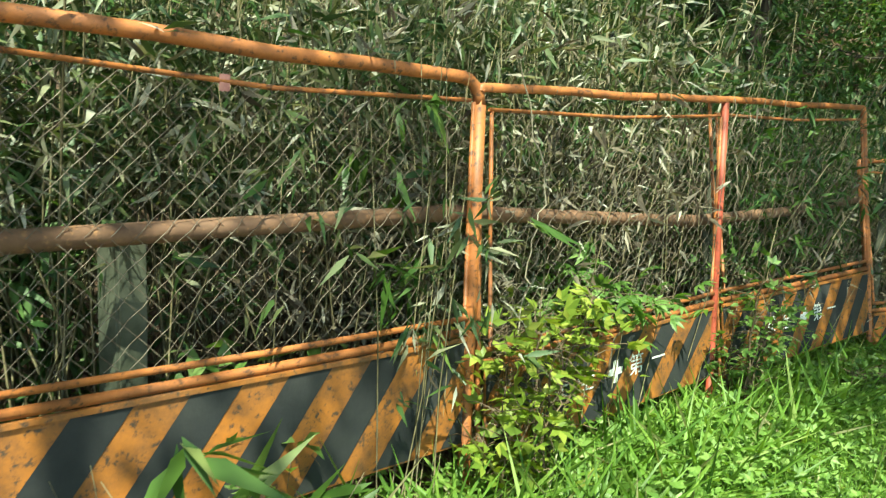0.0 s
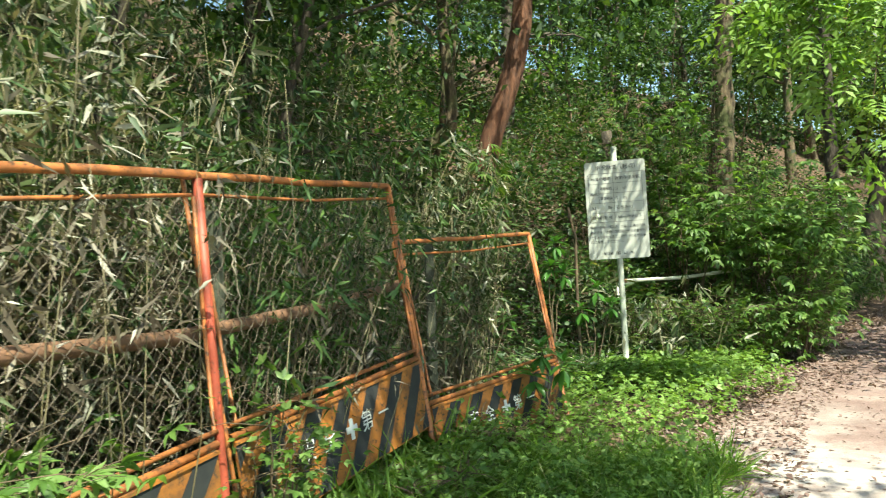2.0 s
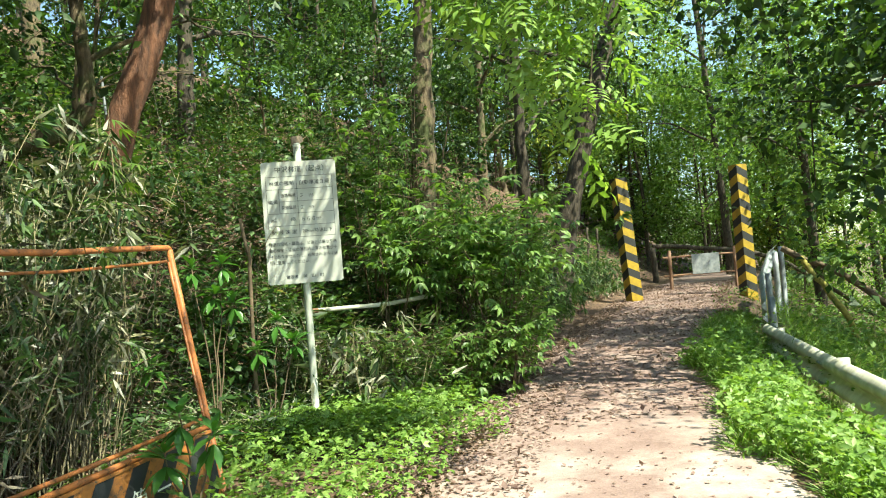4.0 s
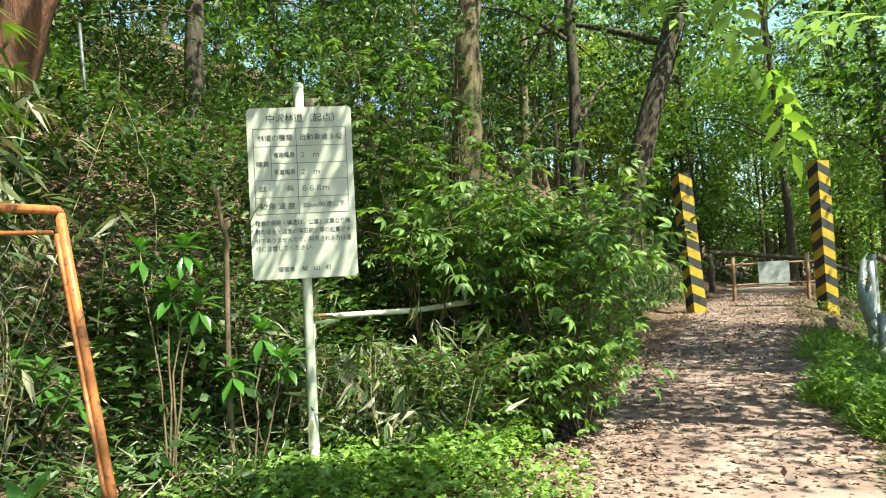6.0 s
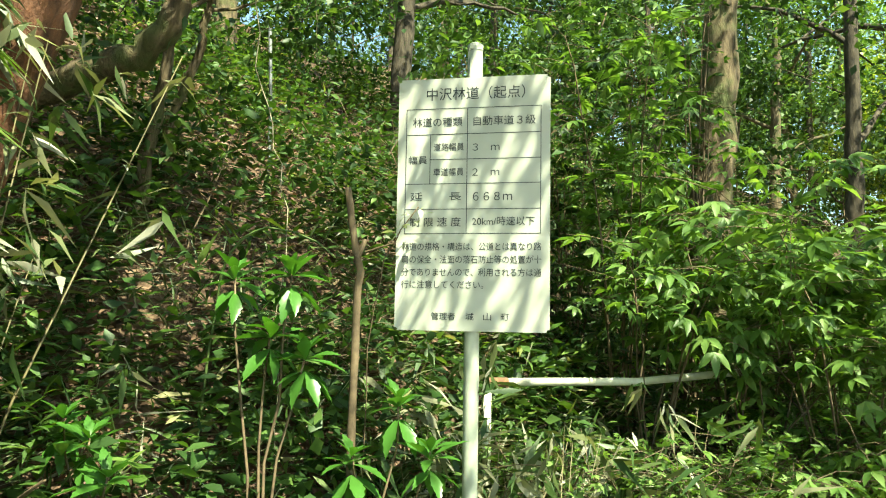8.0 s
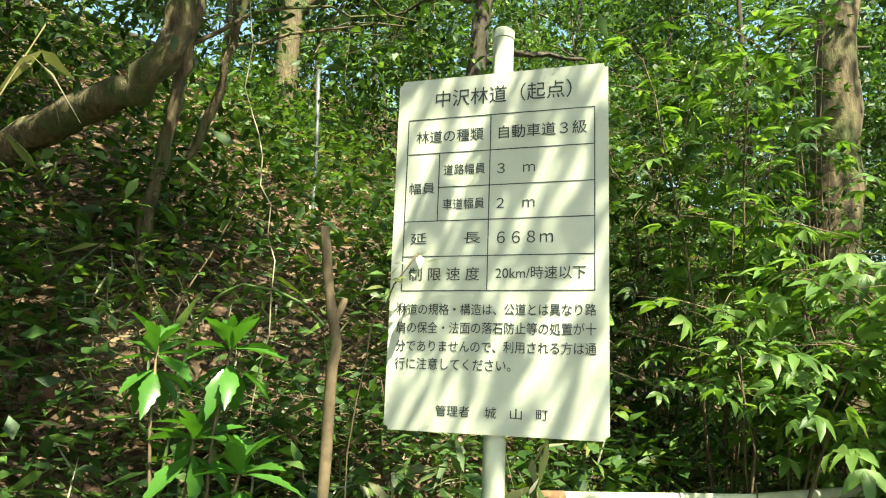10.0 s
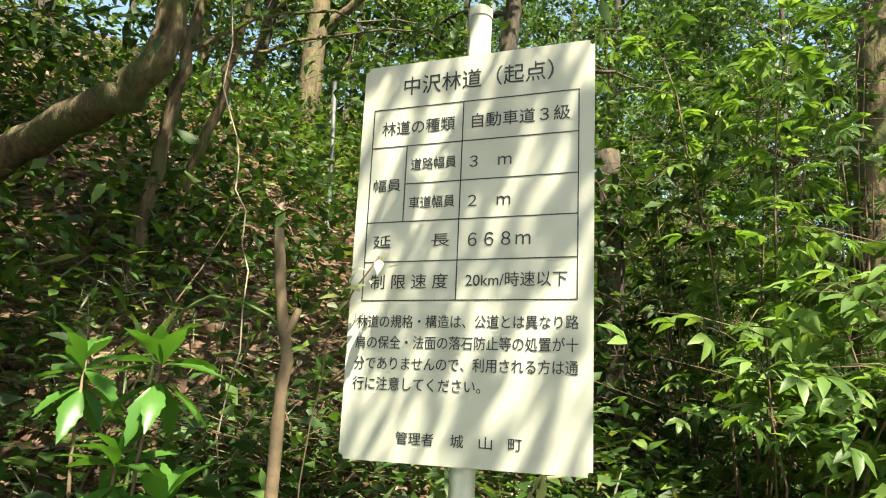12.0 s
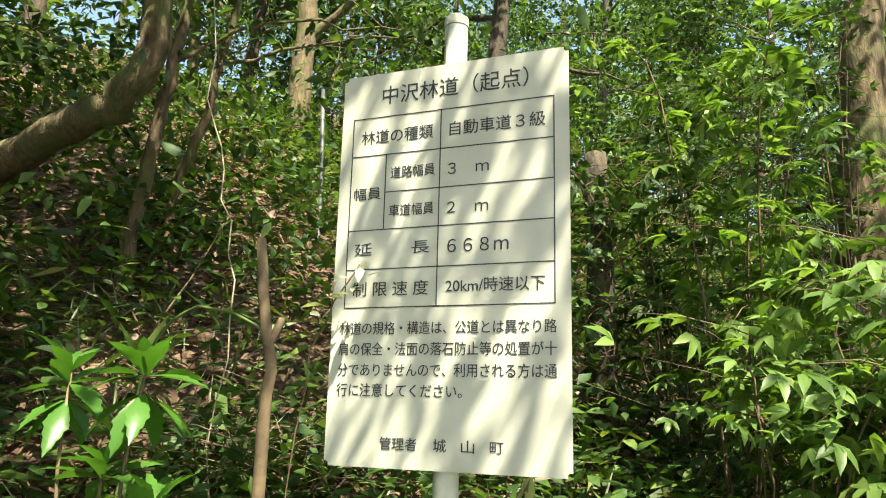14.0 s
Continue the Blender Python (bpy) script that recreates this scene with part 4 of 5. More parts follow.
def slope_strip(d0, d1, y0, y1):
    def f(r, n):
        y = r.uniform(y0, y1, n)
        return np.stack([curve_at(y, FOOT) - r.uniform(d0, d1, n), y], 1)
    return f


def around(pts, spread):
    """Places gathered round given centres."""
    pts = np.array(pts, float)
    return lambda r, n: pts[r.integers(0, len(pts), n)] + r.normal(size=(n, 2)) * spread


thicket("bamboo_grass", 330, around(strip(-3.3, -2.3, 1.9, 4.6)(np.random.default_rng(31), 46), (0.11, 0.19)), (0.8, 2.4), 85, 0.10, SASA, M_SASA, "dense thicket of dry and green bamboo grass behind the fence", 11, 0.22, -0.3, wild=0.8, wall=-2.28)
thicket("bamboo_grass", 220, strip(-3.0, -2.35, 1.7, 4.6), (0.6, 2.3), 60, 0.10, SASA, M_DRY, "withered tangled bamboo grass behind the fence netting", 42, 0.3, -0.2, 0.004, wild=0.9, wall=-2.22)
thicket("bamboo_grass", 150, strip(-3.4, -2.35, 0.2, 2.0), (1.3, 2.6), 75, 0.11, SASA, M_SASA, "bamboo grass with bare lower stems behind the netting", 43, 0.18, -0.4, low=0.5, wild=0.7, wall=-2.35)
thicket("bamboo_grass", 560, around(strip(-5.4, -3.2, -1.5, 8.2)(np.random.default_rng(32), 70), 0.26), (1.6, 3.6), 75, 0.12, SASA, M_SASA, "tall thicket of bamboo grass on the lower slope", 12, 0.2, low=0.35, wild=0.75)
thicket("bamboo_grass", 100, strip(-3.1, -2.45, 1.6, 4.8), (1.9, 3.1), 75, 0.12, SASA, M_SASA, "tall dry bamboo grass leaning over the fence", 41, 0.2, low=0.45, wild=0.8, wall=-2.25)
# these two thickets carry the shade behind the fence in a darker leaf colour
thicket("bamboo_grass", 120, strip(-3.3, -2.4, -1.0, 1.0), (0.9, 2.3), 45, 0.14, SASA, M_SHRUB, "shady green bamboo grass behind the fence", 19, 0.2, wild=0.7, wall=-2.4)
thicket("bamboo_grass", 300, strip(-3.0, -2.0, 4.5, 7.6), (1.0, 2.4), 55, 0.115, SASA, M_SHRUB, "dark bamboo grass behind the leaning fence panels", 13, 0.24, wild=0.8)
thicket("bamboo_grass", 110, strip(-2.6, -2.0, 4.6, 7.5), (0.5, 1.5), 40, 0.10, SASA, M_DRY, "withered bamboo grass behind the leaning fence panels", 44, 0.3, -0.2, 0.004, wild=0.9)
thicket("bamboo_grass", 100, strip(-2.6, -1.85, 7.3, 8.5), (1.0, 2.3), 50, 0.13, SASA, M_SASA, "dry bamboo grass hanging round the leaning trunk", 14, 0.12, wild=0.7)
thicket("dwarf_bamboo", 420, slope_strip(-0.5, 2.2, 12.6, 17.5), (0.4, 1.3), 40, 0.15, SASA, M_SHRUB, "dark dwarf bamboo mound beside the road", 15, 0.3, -0.9, 0.003)
thicket("dwarf_bamboo", 380, slope_strip(-0.6, 1.8, 17, 24), (0.4, 1.2), 35, 0.17, SASA, M_SHRUB, "dark dwarf bamboo on the bank near the gate", 20, 0.3, -0.9, 0.003)
thicket("dwarf_bamboo", 60, strip(-0.8, 0.4, 9.7, 10.6), (0.4, 1.0), 25, 0.18, SASA, M_SASA, "dry bamboo grass round the foot of the sign", 16, 0.25, -0.6, 0.004)
thicket("bamboo_grass", 45, strip(-1.98, -1.62, 7.8, 8.15), (1.5, 2.5), 60, 0.15, SASA, M_SASA, "bamboo grass drooping before the leaning trunk", 50, 0.07, -0.8, 0.005, low=0.45, wild=0.5)
thicket("bamboo_sprig", 14, strip(-1.85, -1.5, 0.35, 1.3), (0.35, 0.8), 15, 0.24, SASA, M_SASA_G, "bamboo grass sprigs in front of the striped board", 17, 0.3, -0.3, 0.004)
thicket("bamboo_sprig", 8, strip(-2.06, -1.98, 1.35, 2.15), (1.2, 1.95), 30, 0.12, SASA, M_SASA, "dry bamboo grass poking out through the netting", 46, 0.05, -0.5, 0.004, low=0.45, wild=0.7)
thicket("bamboo_sprig", 12, strip(-2.04, -1.9, 2.6, 4.0), (1.1, 1.95), 25, 0.10, SASA, M_DRY, "withered bamboo grass poking out through the netting", 47, 0.06, -0.4, 0.004, low=0.5, wild=0.8)
thicket("bamboo_sprig", 6, strip(-2.12, -2.05, 1.6, 2.1), (1.7, 1.95), 15, 0.2, SASA, M_SASA_G, "bamboo grass drooping over the fence rail", 18, 0.08, -1.2, 0.004)


def shrub(x, y, wide, tall, count, size, shape, mat, label, name="shrub", stems=9, low=0.15, droop=-0.2, lean=(0, 0), tilt=0.45, jit=0.05):
    """A bush: bent stems, side twigs and leaves along them."""
    z = float(height(x, y)) - 0.04
    t = thing(name, pose(x, y, z), label, name.replace("_", " "), "wayside shrubs")
    arr, nodes = [], []
    for k in range(stems):
        a = k * 2.4 + RNG.uniform(0, 0.8)
        rr = wide * RNG.uniform(0.35, 1.0)
        e = np.array([rr * math.cos(a) + lean[0], rr * math.sin(a) + lean[1], tall * RNG.uniform(0.5, 1.0)])
        p = bent([(0.03 * math.cos(a), 0.03 * math.sin(a), 0), (e[0] * 0.35, e[1] * 0.35, e[2] * 0.6), (e[0] * 0.75, e[1] * 0.75, e[2] * 0.95), e], 9, 0.015)
        tube("stem", p, np.linspace(0.009, 0.002, 9), M_TWIG, t, 4)
        for q in range(2, 9):
            nodes.append(p[q])
            for _ in range(3):
                d = RNG.normal(size=3) * np.array([1, 1, 0.45]) * wide * 0.34
                e2 = p[q] + d
                if e2[2] < low * tall:
                    continue
                arr.append(tube_arrays([p[q], p[q] + d * 0.55 + [0, 0, 0.02], e2], (0.003, 0.002, 0.001), 3))
                nodes += [p[q] + d * 0.4, p[q] + d * 0.7, e2, e2]
    nodes = np.array(nodes)
    if low > 0.3:
        # a bare foot, leaves only towards the top
        nodes = nodes[nodes[:, 2] > low * tall * 0.85]
    if arr:
        tagged(mesh_ob("branching", *join(arr), M_TWIG, t), kind="stuff")
    k = RNG.integers(0, len(nodes), count)
    pos = nodes[k] + RNG.normal(size=(count, 3)) * jit * max(1, wide)
    way = unit(nodes[k] * np.array([1, 1, 0.3])) * 0.8 + rand_way(count, droop)
    mesh_ob("foliage", *leaves(pos, way, RNG.uniform(0.6, 1.2, count) * size, shape, tilt), mat, t)
    return t


def laurel(x, y, tops, size, label):
    """Broad glossy leaves in whorls at the stem tips."""
    z = float(height(x, y)) - 0.04
    t = thing("laurel_shrub", pose(x, y, z), label, "laurel shrub", "wayside shrubs")
    for dx, dy, h in tops:
        tube("stem", bent([(0, 0, 0), (dx * 0.3, dy * 0.3, h * 0.5), (dx, dy, h)], 7, 0.01), np.linspace(0.008, 0.004, 7), M_TWIG, t, 6)
        for ring, (n, drop, up) in enumerate(((5, 0.0, 1.2), (7, 0.03, 0.3), (7, 0.07, -0.75))):
            for k in range(n):
                a = k * 6.283 / n + ring * 0.5 + RNG.uniform(-0.25, 0.25)
                v, f = leaves([(dx, dy, h - drop)], [(math.cos(a), math.sin(a), up + RNG.normal() * 0.3)], [size * RNG.uniform(0.75, 1.1) * (0.75 if ring == 0 else 1)], BROAD_WIDE, 0.15)
                smooth(mesh_ob("leaf", v, f, M_GLOSS, t))
    return t


shrub(1.0, 12.1, 1.0, 2.5, 900, 0.20, TRIFOL, M_FRESH, "fresh-green shrub with drooping three-part leaves behind the sign", "shrub", 14, 0.15, -0.6, lean=(0.1, -0.35), tilt=0.3, jit=0.03)
shrub(0.25, 11.9, 0.6, 3.4, 330, 0.19, FIVEFOL, M_FRESH, "tall thin sapling with hanging fan-shaped leaves", "shrub", 8, 0.35, -0.6, tilt=0.3, jit=0.03)
shrub(1.9, 13.0, 0.9, 2.4, 600, 0.20, TRIFOL, M_FRESH, "fresh-green leafy shrub at the road edge", "shrub", 10, 0.1, -0.5, tilt=0.3, jit=0.03)
shrub(-0.2, 12.9, 0.9, 2.9, 650, 0.18, FIVEFOL, M_CROWN, "tall leafy shrub on the slope behind the sign", "shrub", 10, 0.1, -0.5, tilt=0.3)
shrub(0.82, 13.0, 0.3, 3.9, 420, 0.10, TRIPLE, M_SHRUB, "ivy climbing round the brown tree trunk", "ivy", 9, 0.0, -0.4)
shrub(0.95, 11.45, 0.75, 1.85, 480, 0.19, TRIFOL, M_FRESH, "fresh-green shrub arching over the white rail", "shrub", 10, 0.66, -0.6, lean=(0.15, -0.4), tilt=0.3, jit=0.03)
shrub(0.35, 11.3, 0.55, 1.7, 260, 0.18, TRIFOL, M_FRESH, "fresh-green shrub leaning out beside the sign", "shrub", 7, 0.72, -0.6, lean=(0.1, -0.3), tilt=0.3, jit=0.03)
shrub(1.45, 11.15, 0.8, 2.15, 620, 0.19, TRIFOL, M_FRESH, "bright shrub with drooping leaves spreading over the rail", "shrub", 11, 0.5, -0.55, lean=(0, -0.2), tilt=0.3, jit=0.03)
shrub(1.5, 11.5, 0.7, 1.35, 420, 0.17, TRIFOL, M_FRESH, "low fresh-green shrub at the road edge", "shrub", 9, 0.05, -0.4, tilt=0.3)
shrub(0.95, 10.75, 0.5, 0.75, 340, 0.16, TRIFOL, M_FRESH, "bright low shrub crowding under the white rail", "shrub", 9, 0.1, -0.4, tilt=0.3)
shrub(1.55, 10.75, 0.55, 1.2, 420, 0.17, TRIFOL, M_FRESH, "bright drooping shrub at the road edge", "shrub", 9, 0.1, -0.45, tilt=0.3)
shrub(1.0, 10.45, 0.55, 0.8, 420, 0.14, TRIFOL, M_FRESH, "low fresh-green shrub beside the white rail", "shrub", 9, 0.05, -0.35, tilt=0.3)
shrub(0.45, 10.35, 0.6, 0.85, 1200, 0.075, TRIPLE, M_FRESH, "low leafy shrub under the white rail", "shrub", 12)
shrub(1.3, 11.3, 0.7, 1.0, 1500, 0.075, TRIPLE, M_FRESH, "low leafy shrub under the white rail", "shrub", 12)
shrub(-0.2, 10.2, 0.5, 0.8, 700, 0.07, TRIPLE, M_FRESH, "low leafy shrub behind the sign pole", "shrub", 10)
shrub(-1.5, 10.5, 0.6, 0.8, 700, 0.09, SMALL, M_SHRUB, "dark small-leaved bush on the hillside", "shrub", 10)
shrub(-4.3, 10.4, 0.9, 1.3, 1200, 0.09, SMALL, M_SHRUB, "dark small-leaved bush on the hillside", "shrub", 10)
shrub(-1.0, 12.0, 0.9, 1.8, 1500, 0.09, SMALL, M_SHRUB, "dark small-leaved bush on the hillside", "shrub", 10)
shrub(-1.84, 2.47, 0.28, 1.0, 230, 0.115, TRIPLE, M_LIME, "yellow-green climbing weed on the striped board", "vine", 9, 0.1)
shrub(-1.72, 1.05, 0.24, 0.55, 130, 0.09, TRIPLE, M_FRESH, "green weed in front of the striped board", "shrub", 6, 0.1)
shrub(-1.80, 2.24, 0.22, 0.7, 130, 0.12, TRIPLE, M_LIME, "yellow-green climbing weed on the striped board", "vine", 7, 0.1)
shrub(-2.02, 3.0, 0.34, 1.22, 120, 0.15, FIVEFOL, M_FRESH, "bright leafy sapling growing behind the netting", "shrub", 7, 0.6)
shrub(-1.72, 4.18, 0.3, 0.95, 420, 0.085, TRIPLE, M_FRESH, "green creeper climbing round the fence posts", "vine", 9, 0.1)
shrub(-1.3, 5.2, 0.38, 0.36, 360, 0.085, TRIPLE, M_FRESH, "leafy weeds against the fence", "shrub", 9, 0.1)
shrub(-1.15, 6.2, 0.32, 0.45, 380, 0.085, TRIPLE, M_FRESH, "leafy weeds between two fence panels", "shrub", 9, 0.1)
shrub(-2.35, 1.35, 0.3, 0.85, 120, 0.13, SMALL, M_FRESH, "small leafy sapling behind the netting", "shrub", 5)
laurel(-1.15, 9.15, [(-0.14, 0.05, 1.5), (0.1, 0.06, 1.52), (0.03, 0.03, 1.28), (0.17, 0.05, 1.2)], 0.16, "glossy broad-leaved laurel shrub beside the sign")
laurel(-0.72, 9.35, [(0.05, 0.05, 1.08), (0.2, -0.02, 0.9), (-0.12, 0.0, 0.86)], 0.16, "glossy broad-leaved laurel shrub in front of the sign pole")
laurel(-0.88, 7.12, [(-0.06, 0.0, 0.76), (0.1, 0.05, 0.64), (-0.12, -0.1, 0.58)], 0.17, "glossy broad-leaved laurel beside the fence end")
laurel(-1.75, 9.0, [(0.0, 0.0, 0.7), (0.2, -0.15, 0.6), (-0.2, 0.1, 0.75)], 0.17, "glossy broad-leaved laurel seedling on the slope foot")


# ---- low undergrowth ----
def carpet(name, n, area, lift, size, shape, mat, label, seed, z_way=0.4, category="undergrowth", tilt=0.5):
    r = np.random.default_rng(seed)
    xy = area(r, n)
    z = height(xy[:, 0], xy[:, 1]) + r.uniform(*lift, n)
    pos = np.column_stack([xy, z])
    way = r.normal(size=(n, 3)) * np.array([1, 1, 0.35]) + np.array([0, 0, z_way])
    ob = mesh_ob(name, *leaves(pos, way, r.uniform(0.5, 1.3, n) * size, shape, tilt), mat)
    return tagged(ob, label, category, kind="stuff")


def verge(d0, d1, y0, y1):
    """Between the fence or hill foot and the road."""
    def f(r, n):
        y = r.uniform(y0, y1, n)
        a, b = curve_at(y, FOOT), curve_at(y, MID) - 1.05 - 0.22 * np.sin(1.9 * y + 0.5) - 0.15 * np.sin(4.7 * y) - 0.035 * np.maximum(0, y - 8) ** 1.5
        return np.stack([a + (b - a) * r.uniform(d0, d1, n), y], 1)
    return f


def bank(d0, d1, y0, y1):
    def f(r, n):
        y = r.uniform(y0, y1, n)
        d = r.uniform(d0, d1, n) + (0.12 * np.sin(2.1 * y) + 0.09 * np.sin(5.3 * y + 1) if d0 > 0 else 0)
        return np.stack([curve_at(y, MID) + d, y], 1)
    return f


crng = np.random.default_rng(8)
tufts = slope_strip(0.0, 10.0, 8.0, 28)(crng, 420)
carpet("hillside_undergrowth", 42000, around(tufts, 0.24), (0.05, 0.85), 0.10, SMALL, M_SHRUB, "leafy green undergrowth covering the hillside", 21)
carpet("hillside_bamboo_grass", 16000, around(slope_strip(0.3, 9.0, 8.5, 26)(crng, 200), 0.3), (0.05, 0.7), 0.2, SASA, M_SASA_G, "bamboo grass tufts scattered over the hillside", 22, 0.1)
carpet("verge_grass", 26000, verge(0.35, 1.0, -0.5, 6.5), (-0.02, 0.04), 0.24, GRASS, M_GRASS, "fresh green grass along the fence", 23, 1.1, "grass")
carpet("verge_weeds", 10000, verge(0.25, 0.95, 0, 6), (0.04, 0.26), 0.06, TRIPLE, M_WEED, "low leafy weeds among the grass", 24, 0.2, "weeds")
carpet("verge_herbs", 10000, verge(0.1, 0.97, 5.5, 12), (0.03, 0.30), 0.075, TRIPLE, M_WEED, "low leafy herbs round the sign foot", 33, 0.15, "weeds", 0.35)
carpet("sign_herbs", 2600, around([(-0.5, 9.1), (-0.1, 9.3), (0.25, 9.6), (0.5, 9.9), (-0.15, 9.8)], 0.22), (0.04, 0.3), 0.085, TRIPLE, M_WEED, "bright herbs crowding round the sign pole", 51, 0.15, "weeds", 0.35)
carpet("bank_grass", 18000, bank(1.0, 1.7, 3, 16), (-0.05, 0.03), 0.2, GRASS, M_GRASS, "bright grass between road and guard rail", 25, 1.1, "grass")
carpet("bank_grass", 9000, bank(1.65, 2.4, 3, 16), (-0.05, 0.0), 0.13, GRASS, M_GRASS, "short grass under the guard rail", 34, 1.1, "grass")
carpet("bank_grass", 19000, bank(2.35, 6.0, 3, 18), (-0.03, 0.35), 0.30, GRASS, M_GRASS, "bright tall grass behind the guard rail", 29, 1.0, "grass")
carpet("bank_tall_weeds", 6500, bank(1.0, 1.6, 4.0, 12.5), (0.03, 0.3), 0.085, TRIPLE, M_WEED, "tall pale weeds crowding the guard rail", 45, 0.3, "weeds")
carpet("bank_weeds", 5000, bank(1.2, 6.0, 3, 20), (0.05, 0.35), 0.07, TRIPLE, M_FRESH, "bright weeds on the road bank", 26, 0.3, "weeds")
carpet("slope_herbs", 7000, slope_strip(-0.9, 1.8, 8.2, 12), (0.02, 0.3), 0.08, SMALL, M_SHRUB, "low herbs at the foot of the hillside", 35, 0.3, "weeds")
carpet("slope_seedlings", 4200, around(slope_strip(0.0, 4.0, 8.6, 13)(crng, 130), 0.16), (0.1, 0.75), 0.11, OVATE, M_CROWN, "broad-leaved seedlings crowding the slope foot", 49, 0.1, "weeds", 0.35)
carpet("dry_grass", 4500, slope_strip(-0.7, 3.0, 8.2, 13), (0.0, 0.3), 0.28, GRASS, M_SASA, "dry grass blades on the hillside", 36, 0.7, "grass")
carpet("fence_weeds", 3000, strip(-1.75, -1.1, 2.3, 6.4), (0.02, 0.26), 0.085, TRIPLE, M_WEED, "tall weeds standing against the striped boards", 39, 0.2, "weeds")
carpet("fence_grass", 3200, strip(-1.95, -1.2, 0.4, 6.4), (-0.02, 0.1), 0.42, GRASS, M_GRASS, "long grass standing against the striped boards", 40, 1.2, "grass")
carpet("valley_undergrowth", 30000, bank(2.9, 16, -7, 38), (0.02, 0.6), 0.15, SMALL, M_FRESH, "leafy undergrowth on the valley side", 38)
carpet("road_litter", 2800, bank(-1.6, 1.5, 0, 10), (0.0205, 0.022), 0.04, FLAKE, M_ROADLEAF, "dead brown leaves strewn on the road", 27, 0.0, "dead leaves", 0.1)
carpet("road_litter", 6000, bank(-1.6, -0.5, 4.5, 11), (0.0205, 0.022), 0.05, FLAKE, M_ROADLEAF, "reddish dead leaves drifted along the road edge", 48, 0.0, "dead leaves", 0.2)
carpet("road_litter", 21000, bank(-1.6, 1.5, 9, 26), (0.0205, 0.023), 0.055, FLAKE, M_ROADLEAF, "thick reddish-brown leaf litter on the shaded road", 37, 0.0, "dead leaves", 0.12)
carpet("slope_litter", 22000, slope_strip(-0.5, 9.0, 8, 24), (0.01, 0.05), 0.09, FLAKE, M_LITTER, "dead brown leaves lying on the hillside", 28, 0.05, "dead leaves", 0.5)

# round-leaved sapling reaching over the road from the bank
sap = thing("roadside_sapling", pose(2.75, 4.2, float(height(2.75, 4.2)) - 0.05), "round-leaved sapling reaching over the road edge", "sapling")
sp = bent([(0, 0, 0), (-0.3, 0.2, 1.3), (-0.75, 0.42, 2.35), (-1.05, 0.5, 2.3), (-1.13, 0.52, 1.8), (-1.13, 0.52, 1.25)], 16, 0.008)
tube("stem", sp, np.linspace(0.009, 0.002, 16), M_TWIG, sap, 6)
for k in range(84):
    q = sp[10 + k % 6] + RNG.normal(size=3) * np.array([0.05, 0.05, 0.09])
    smooth(mesh_ob("leaf", *leaves([q], [(RNG.normal(), RNG.normal(), -0.8)], [RNG.uniform(0.05, 0.085)], blade(0.8, 0.2, 0.15, 4, 0.45), 0.3), M_WEED, sap))

# pale-leaved sprig crossing the sign's edge
sprig = thing("pale_sprig", pose(-0.86, 9.48, 1.2), "thin vine sprig with pale variegated leaves at the sign edge", "vine")
vp = bent([(0.02, 0.1, -1.1), (0.0, 0.06, 0.1), (0.1, 0.0, 0.5), (0.24, -0.02, 0.66)], 12, 0.006)
tube("stem", vp, 0.0025, M_TWIG, sprig, 4)
for k in range(12):
    q = vp[8 + k % 4] + RNG.normal(size=3) * np.array([0.04, 0.01, 0.03])
    smooth(mesh_ob("leaf", *leaves([q], [(RNG.normal(), -0.6, RNG.normal() * 0.5)], [RNG.uniform(0.04, 0.065)], OVATE, 0.4), M_PALE, sprig))

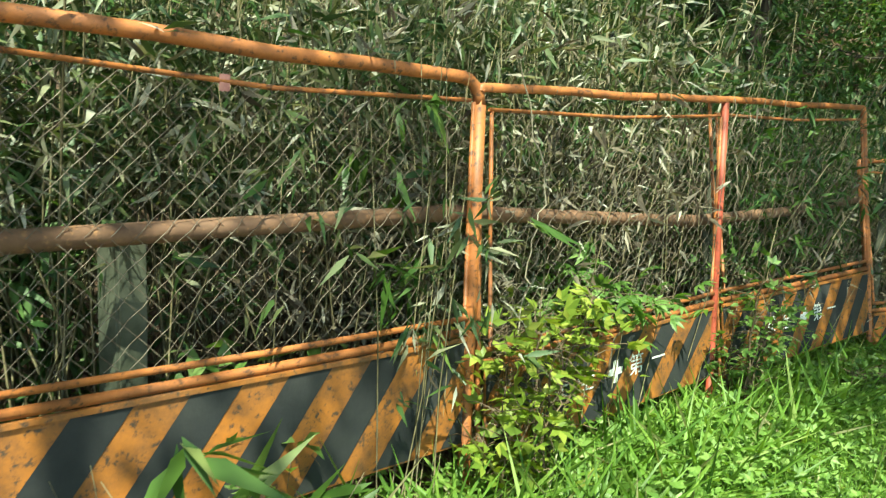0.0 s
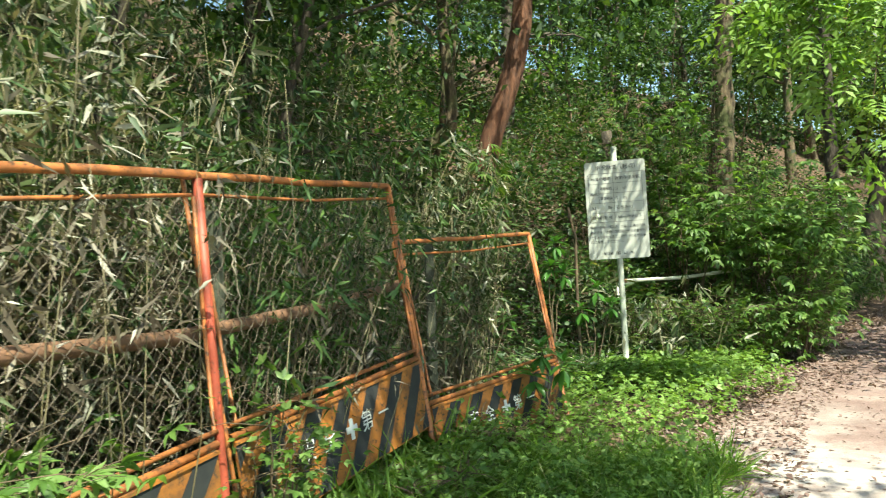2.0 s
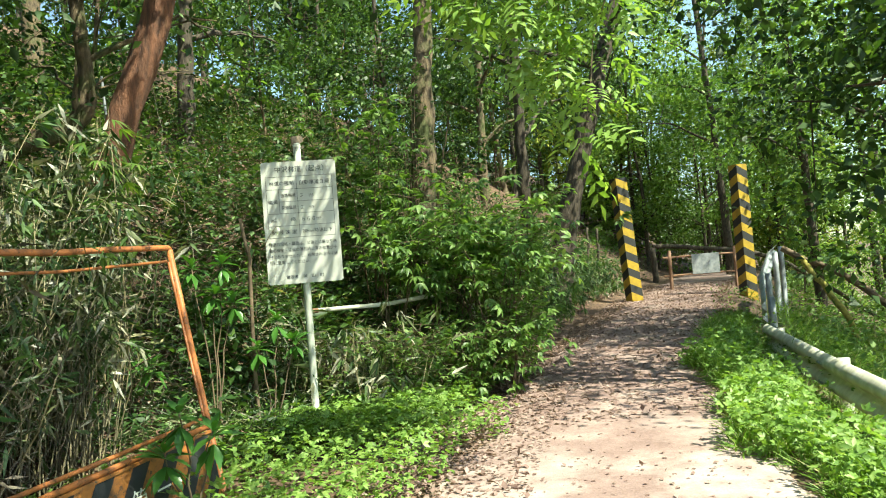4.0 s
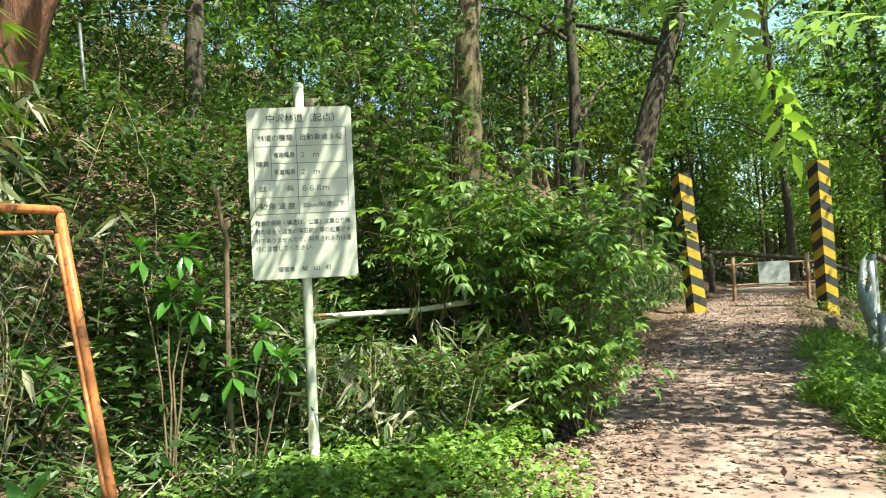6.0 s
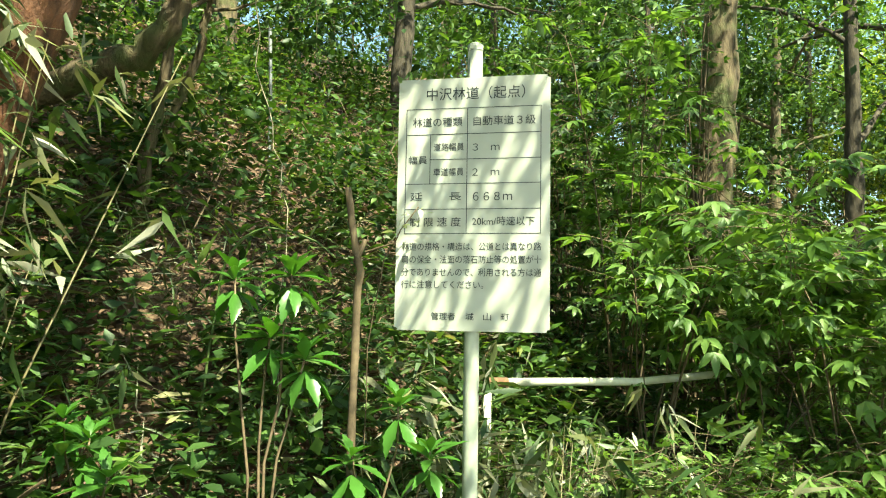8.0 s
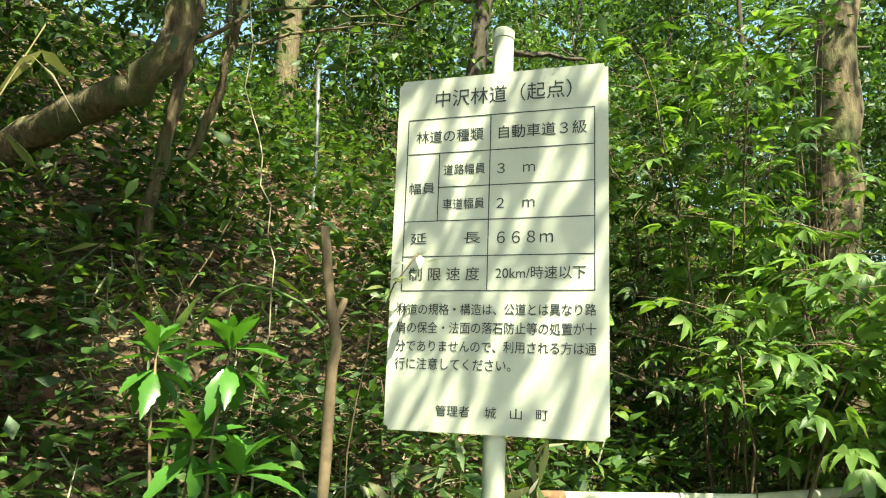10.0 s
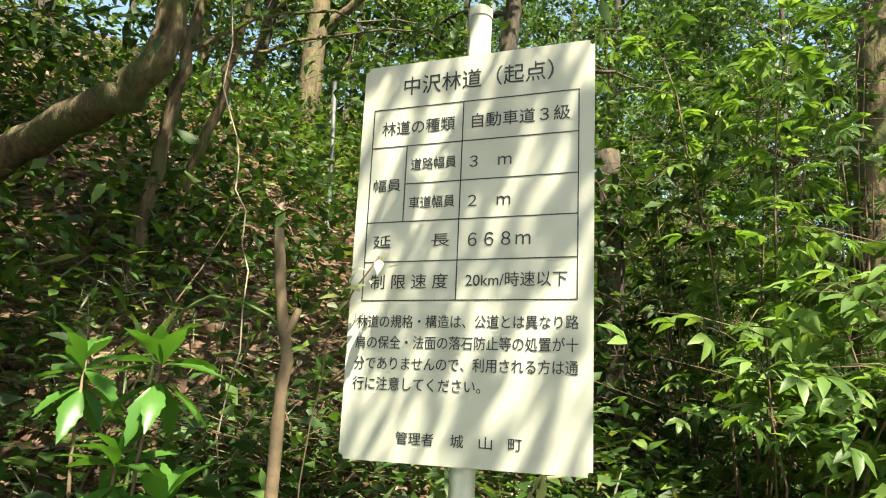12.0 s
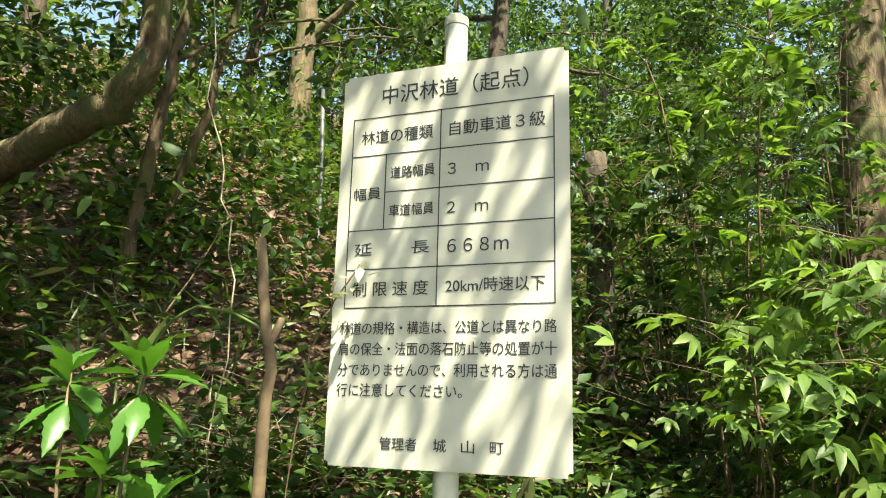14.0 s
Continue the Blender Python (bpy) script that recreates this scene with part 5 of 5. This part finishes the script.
# dead canes and fallen branches lying about the hillside
drng = np.random.default_rng(44)
for k in range(70):
    y = drng.uniform(8.8, 15)
    x = float(curve_at(y, FOOT)) - drng.uniform(0.1, 5)
    L, a = drng.uniform(0.5, 1.8), drng.uniform(0, 6.28)
    z = float(height(x, y))
    e = (x + L * math.cos(a) * 0.6, y + L * math.sin(a) * 0.6, float(height(x + L * math.cos(a) * 0.6, y + L * math.sin(a) * 0.6)) + drng.uniform(0.0, 0.9) * L * 0.7)
    m = ((x + e[0]) / 2 + drng.normal() * 0.06, (y + e[1]) / 2 + drng.normal() * 0.06, (z + e[2]) / 2 + 0.08)
    o = tube("dead_stick", bent([(x, y, z - 0.03), m, e], 7, 0.01), np.linspace(0.011, 0.004, 7) * drng.uniform(0.6, 1.5), M_TWIG, None, 5)
    tagged(o, "dead brown stick leaning in the undergrowth", "stick", "dead sticks")

# bamboo spray arching out from the leaning trunk
spray = thing("bamboo_spray", pose(0, 0, 0), "fresh bamboo spray arching out beside the leaning trunk", "bamboo")
for k, e in enumerate(((-1.35, 7.8, 2.1), (-1.45, 7.65, 2.25), (-1.45, 8.0, 1.9), (-1.5, 7.75, 1.7))):
    vp = bent([(-1.9, 8.1 + 0.05 * k, 0.3), (-1.65, 8.1, 1.7 + 0.1 * k), ((e[0] - 1.5) / 2, (e[1] + 8.1) / 2, e[2] + 0.35), e], 14, 0.01)
    tube("cane", vp, np.linspace(0.007, 0.002, 14), M_CANE, spray, 5)
    for j in range(9):
        q = vp[7 + j % 7] + RNG.normal(size=3) * 0.03
        mesh_ob("leaf_fan", *leaves([q], [(0.5 + 0.5 * RNG.normal(), -0.2 + 0.6 * RNG.normal(), -0.5)], [RNG.uniform(0.13, 0.2)], FAN, 0.3), M_SASA_G, spray)

# arching green shoot and pale dry vine on the slope beside the sign
shoot = tube("arching_shoot", bent([(-1.85, 9.9, float(height(-1.85, 9.9)) - 0.03), (-1.77, 9.9, 1.67), (-1.54, 9.88, 1.86), (-1.25, 9.85, 1.78), (-1.12, 9.83, 1.68)], 16, 0.003), np.linspace(0.008, 0.004, 16), M_SHOOT, None, 6)
tagged(shoot, "bare green shoot arching over the slope plants", "shoot")
dry_vine([(-1.72, 10.0, 3.4), (-1.66, 10.0, 2.69), (-1.55, 10.0, 2.33), (-1.42, 10.0, 1.9), (-1.5, 9.95, 1.3), (-1.45, 9.95, 0.7)])
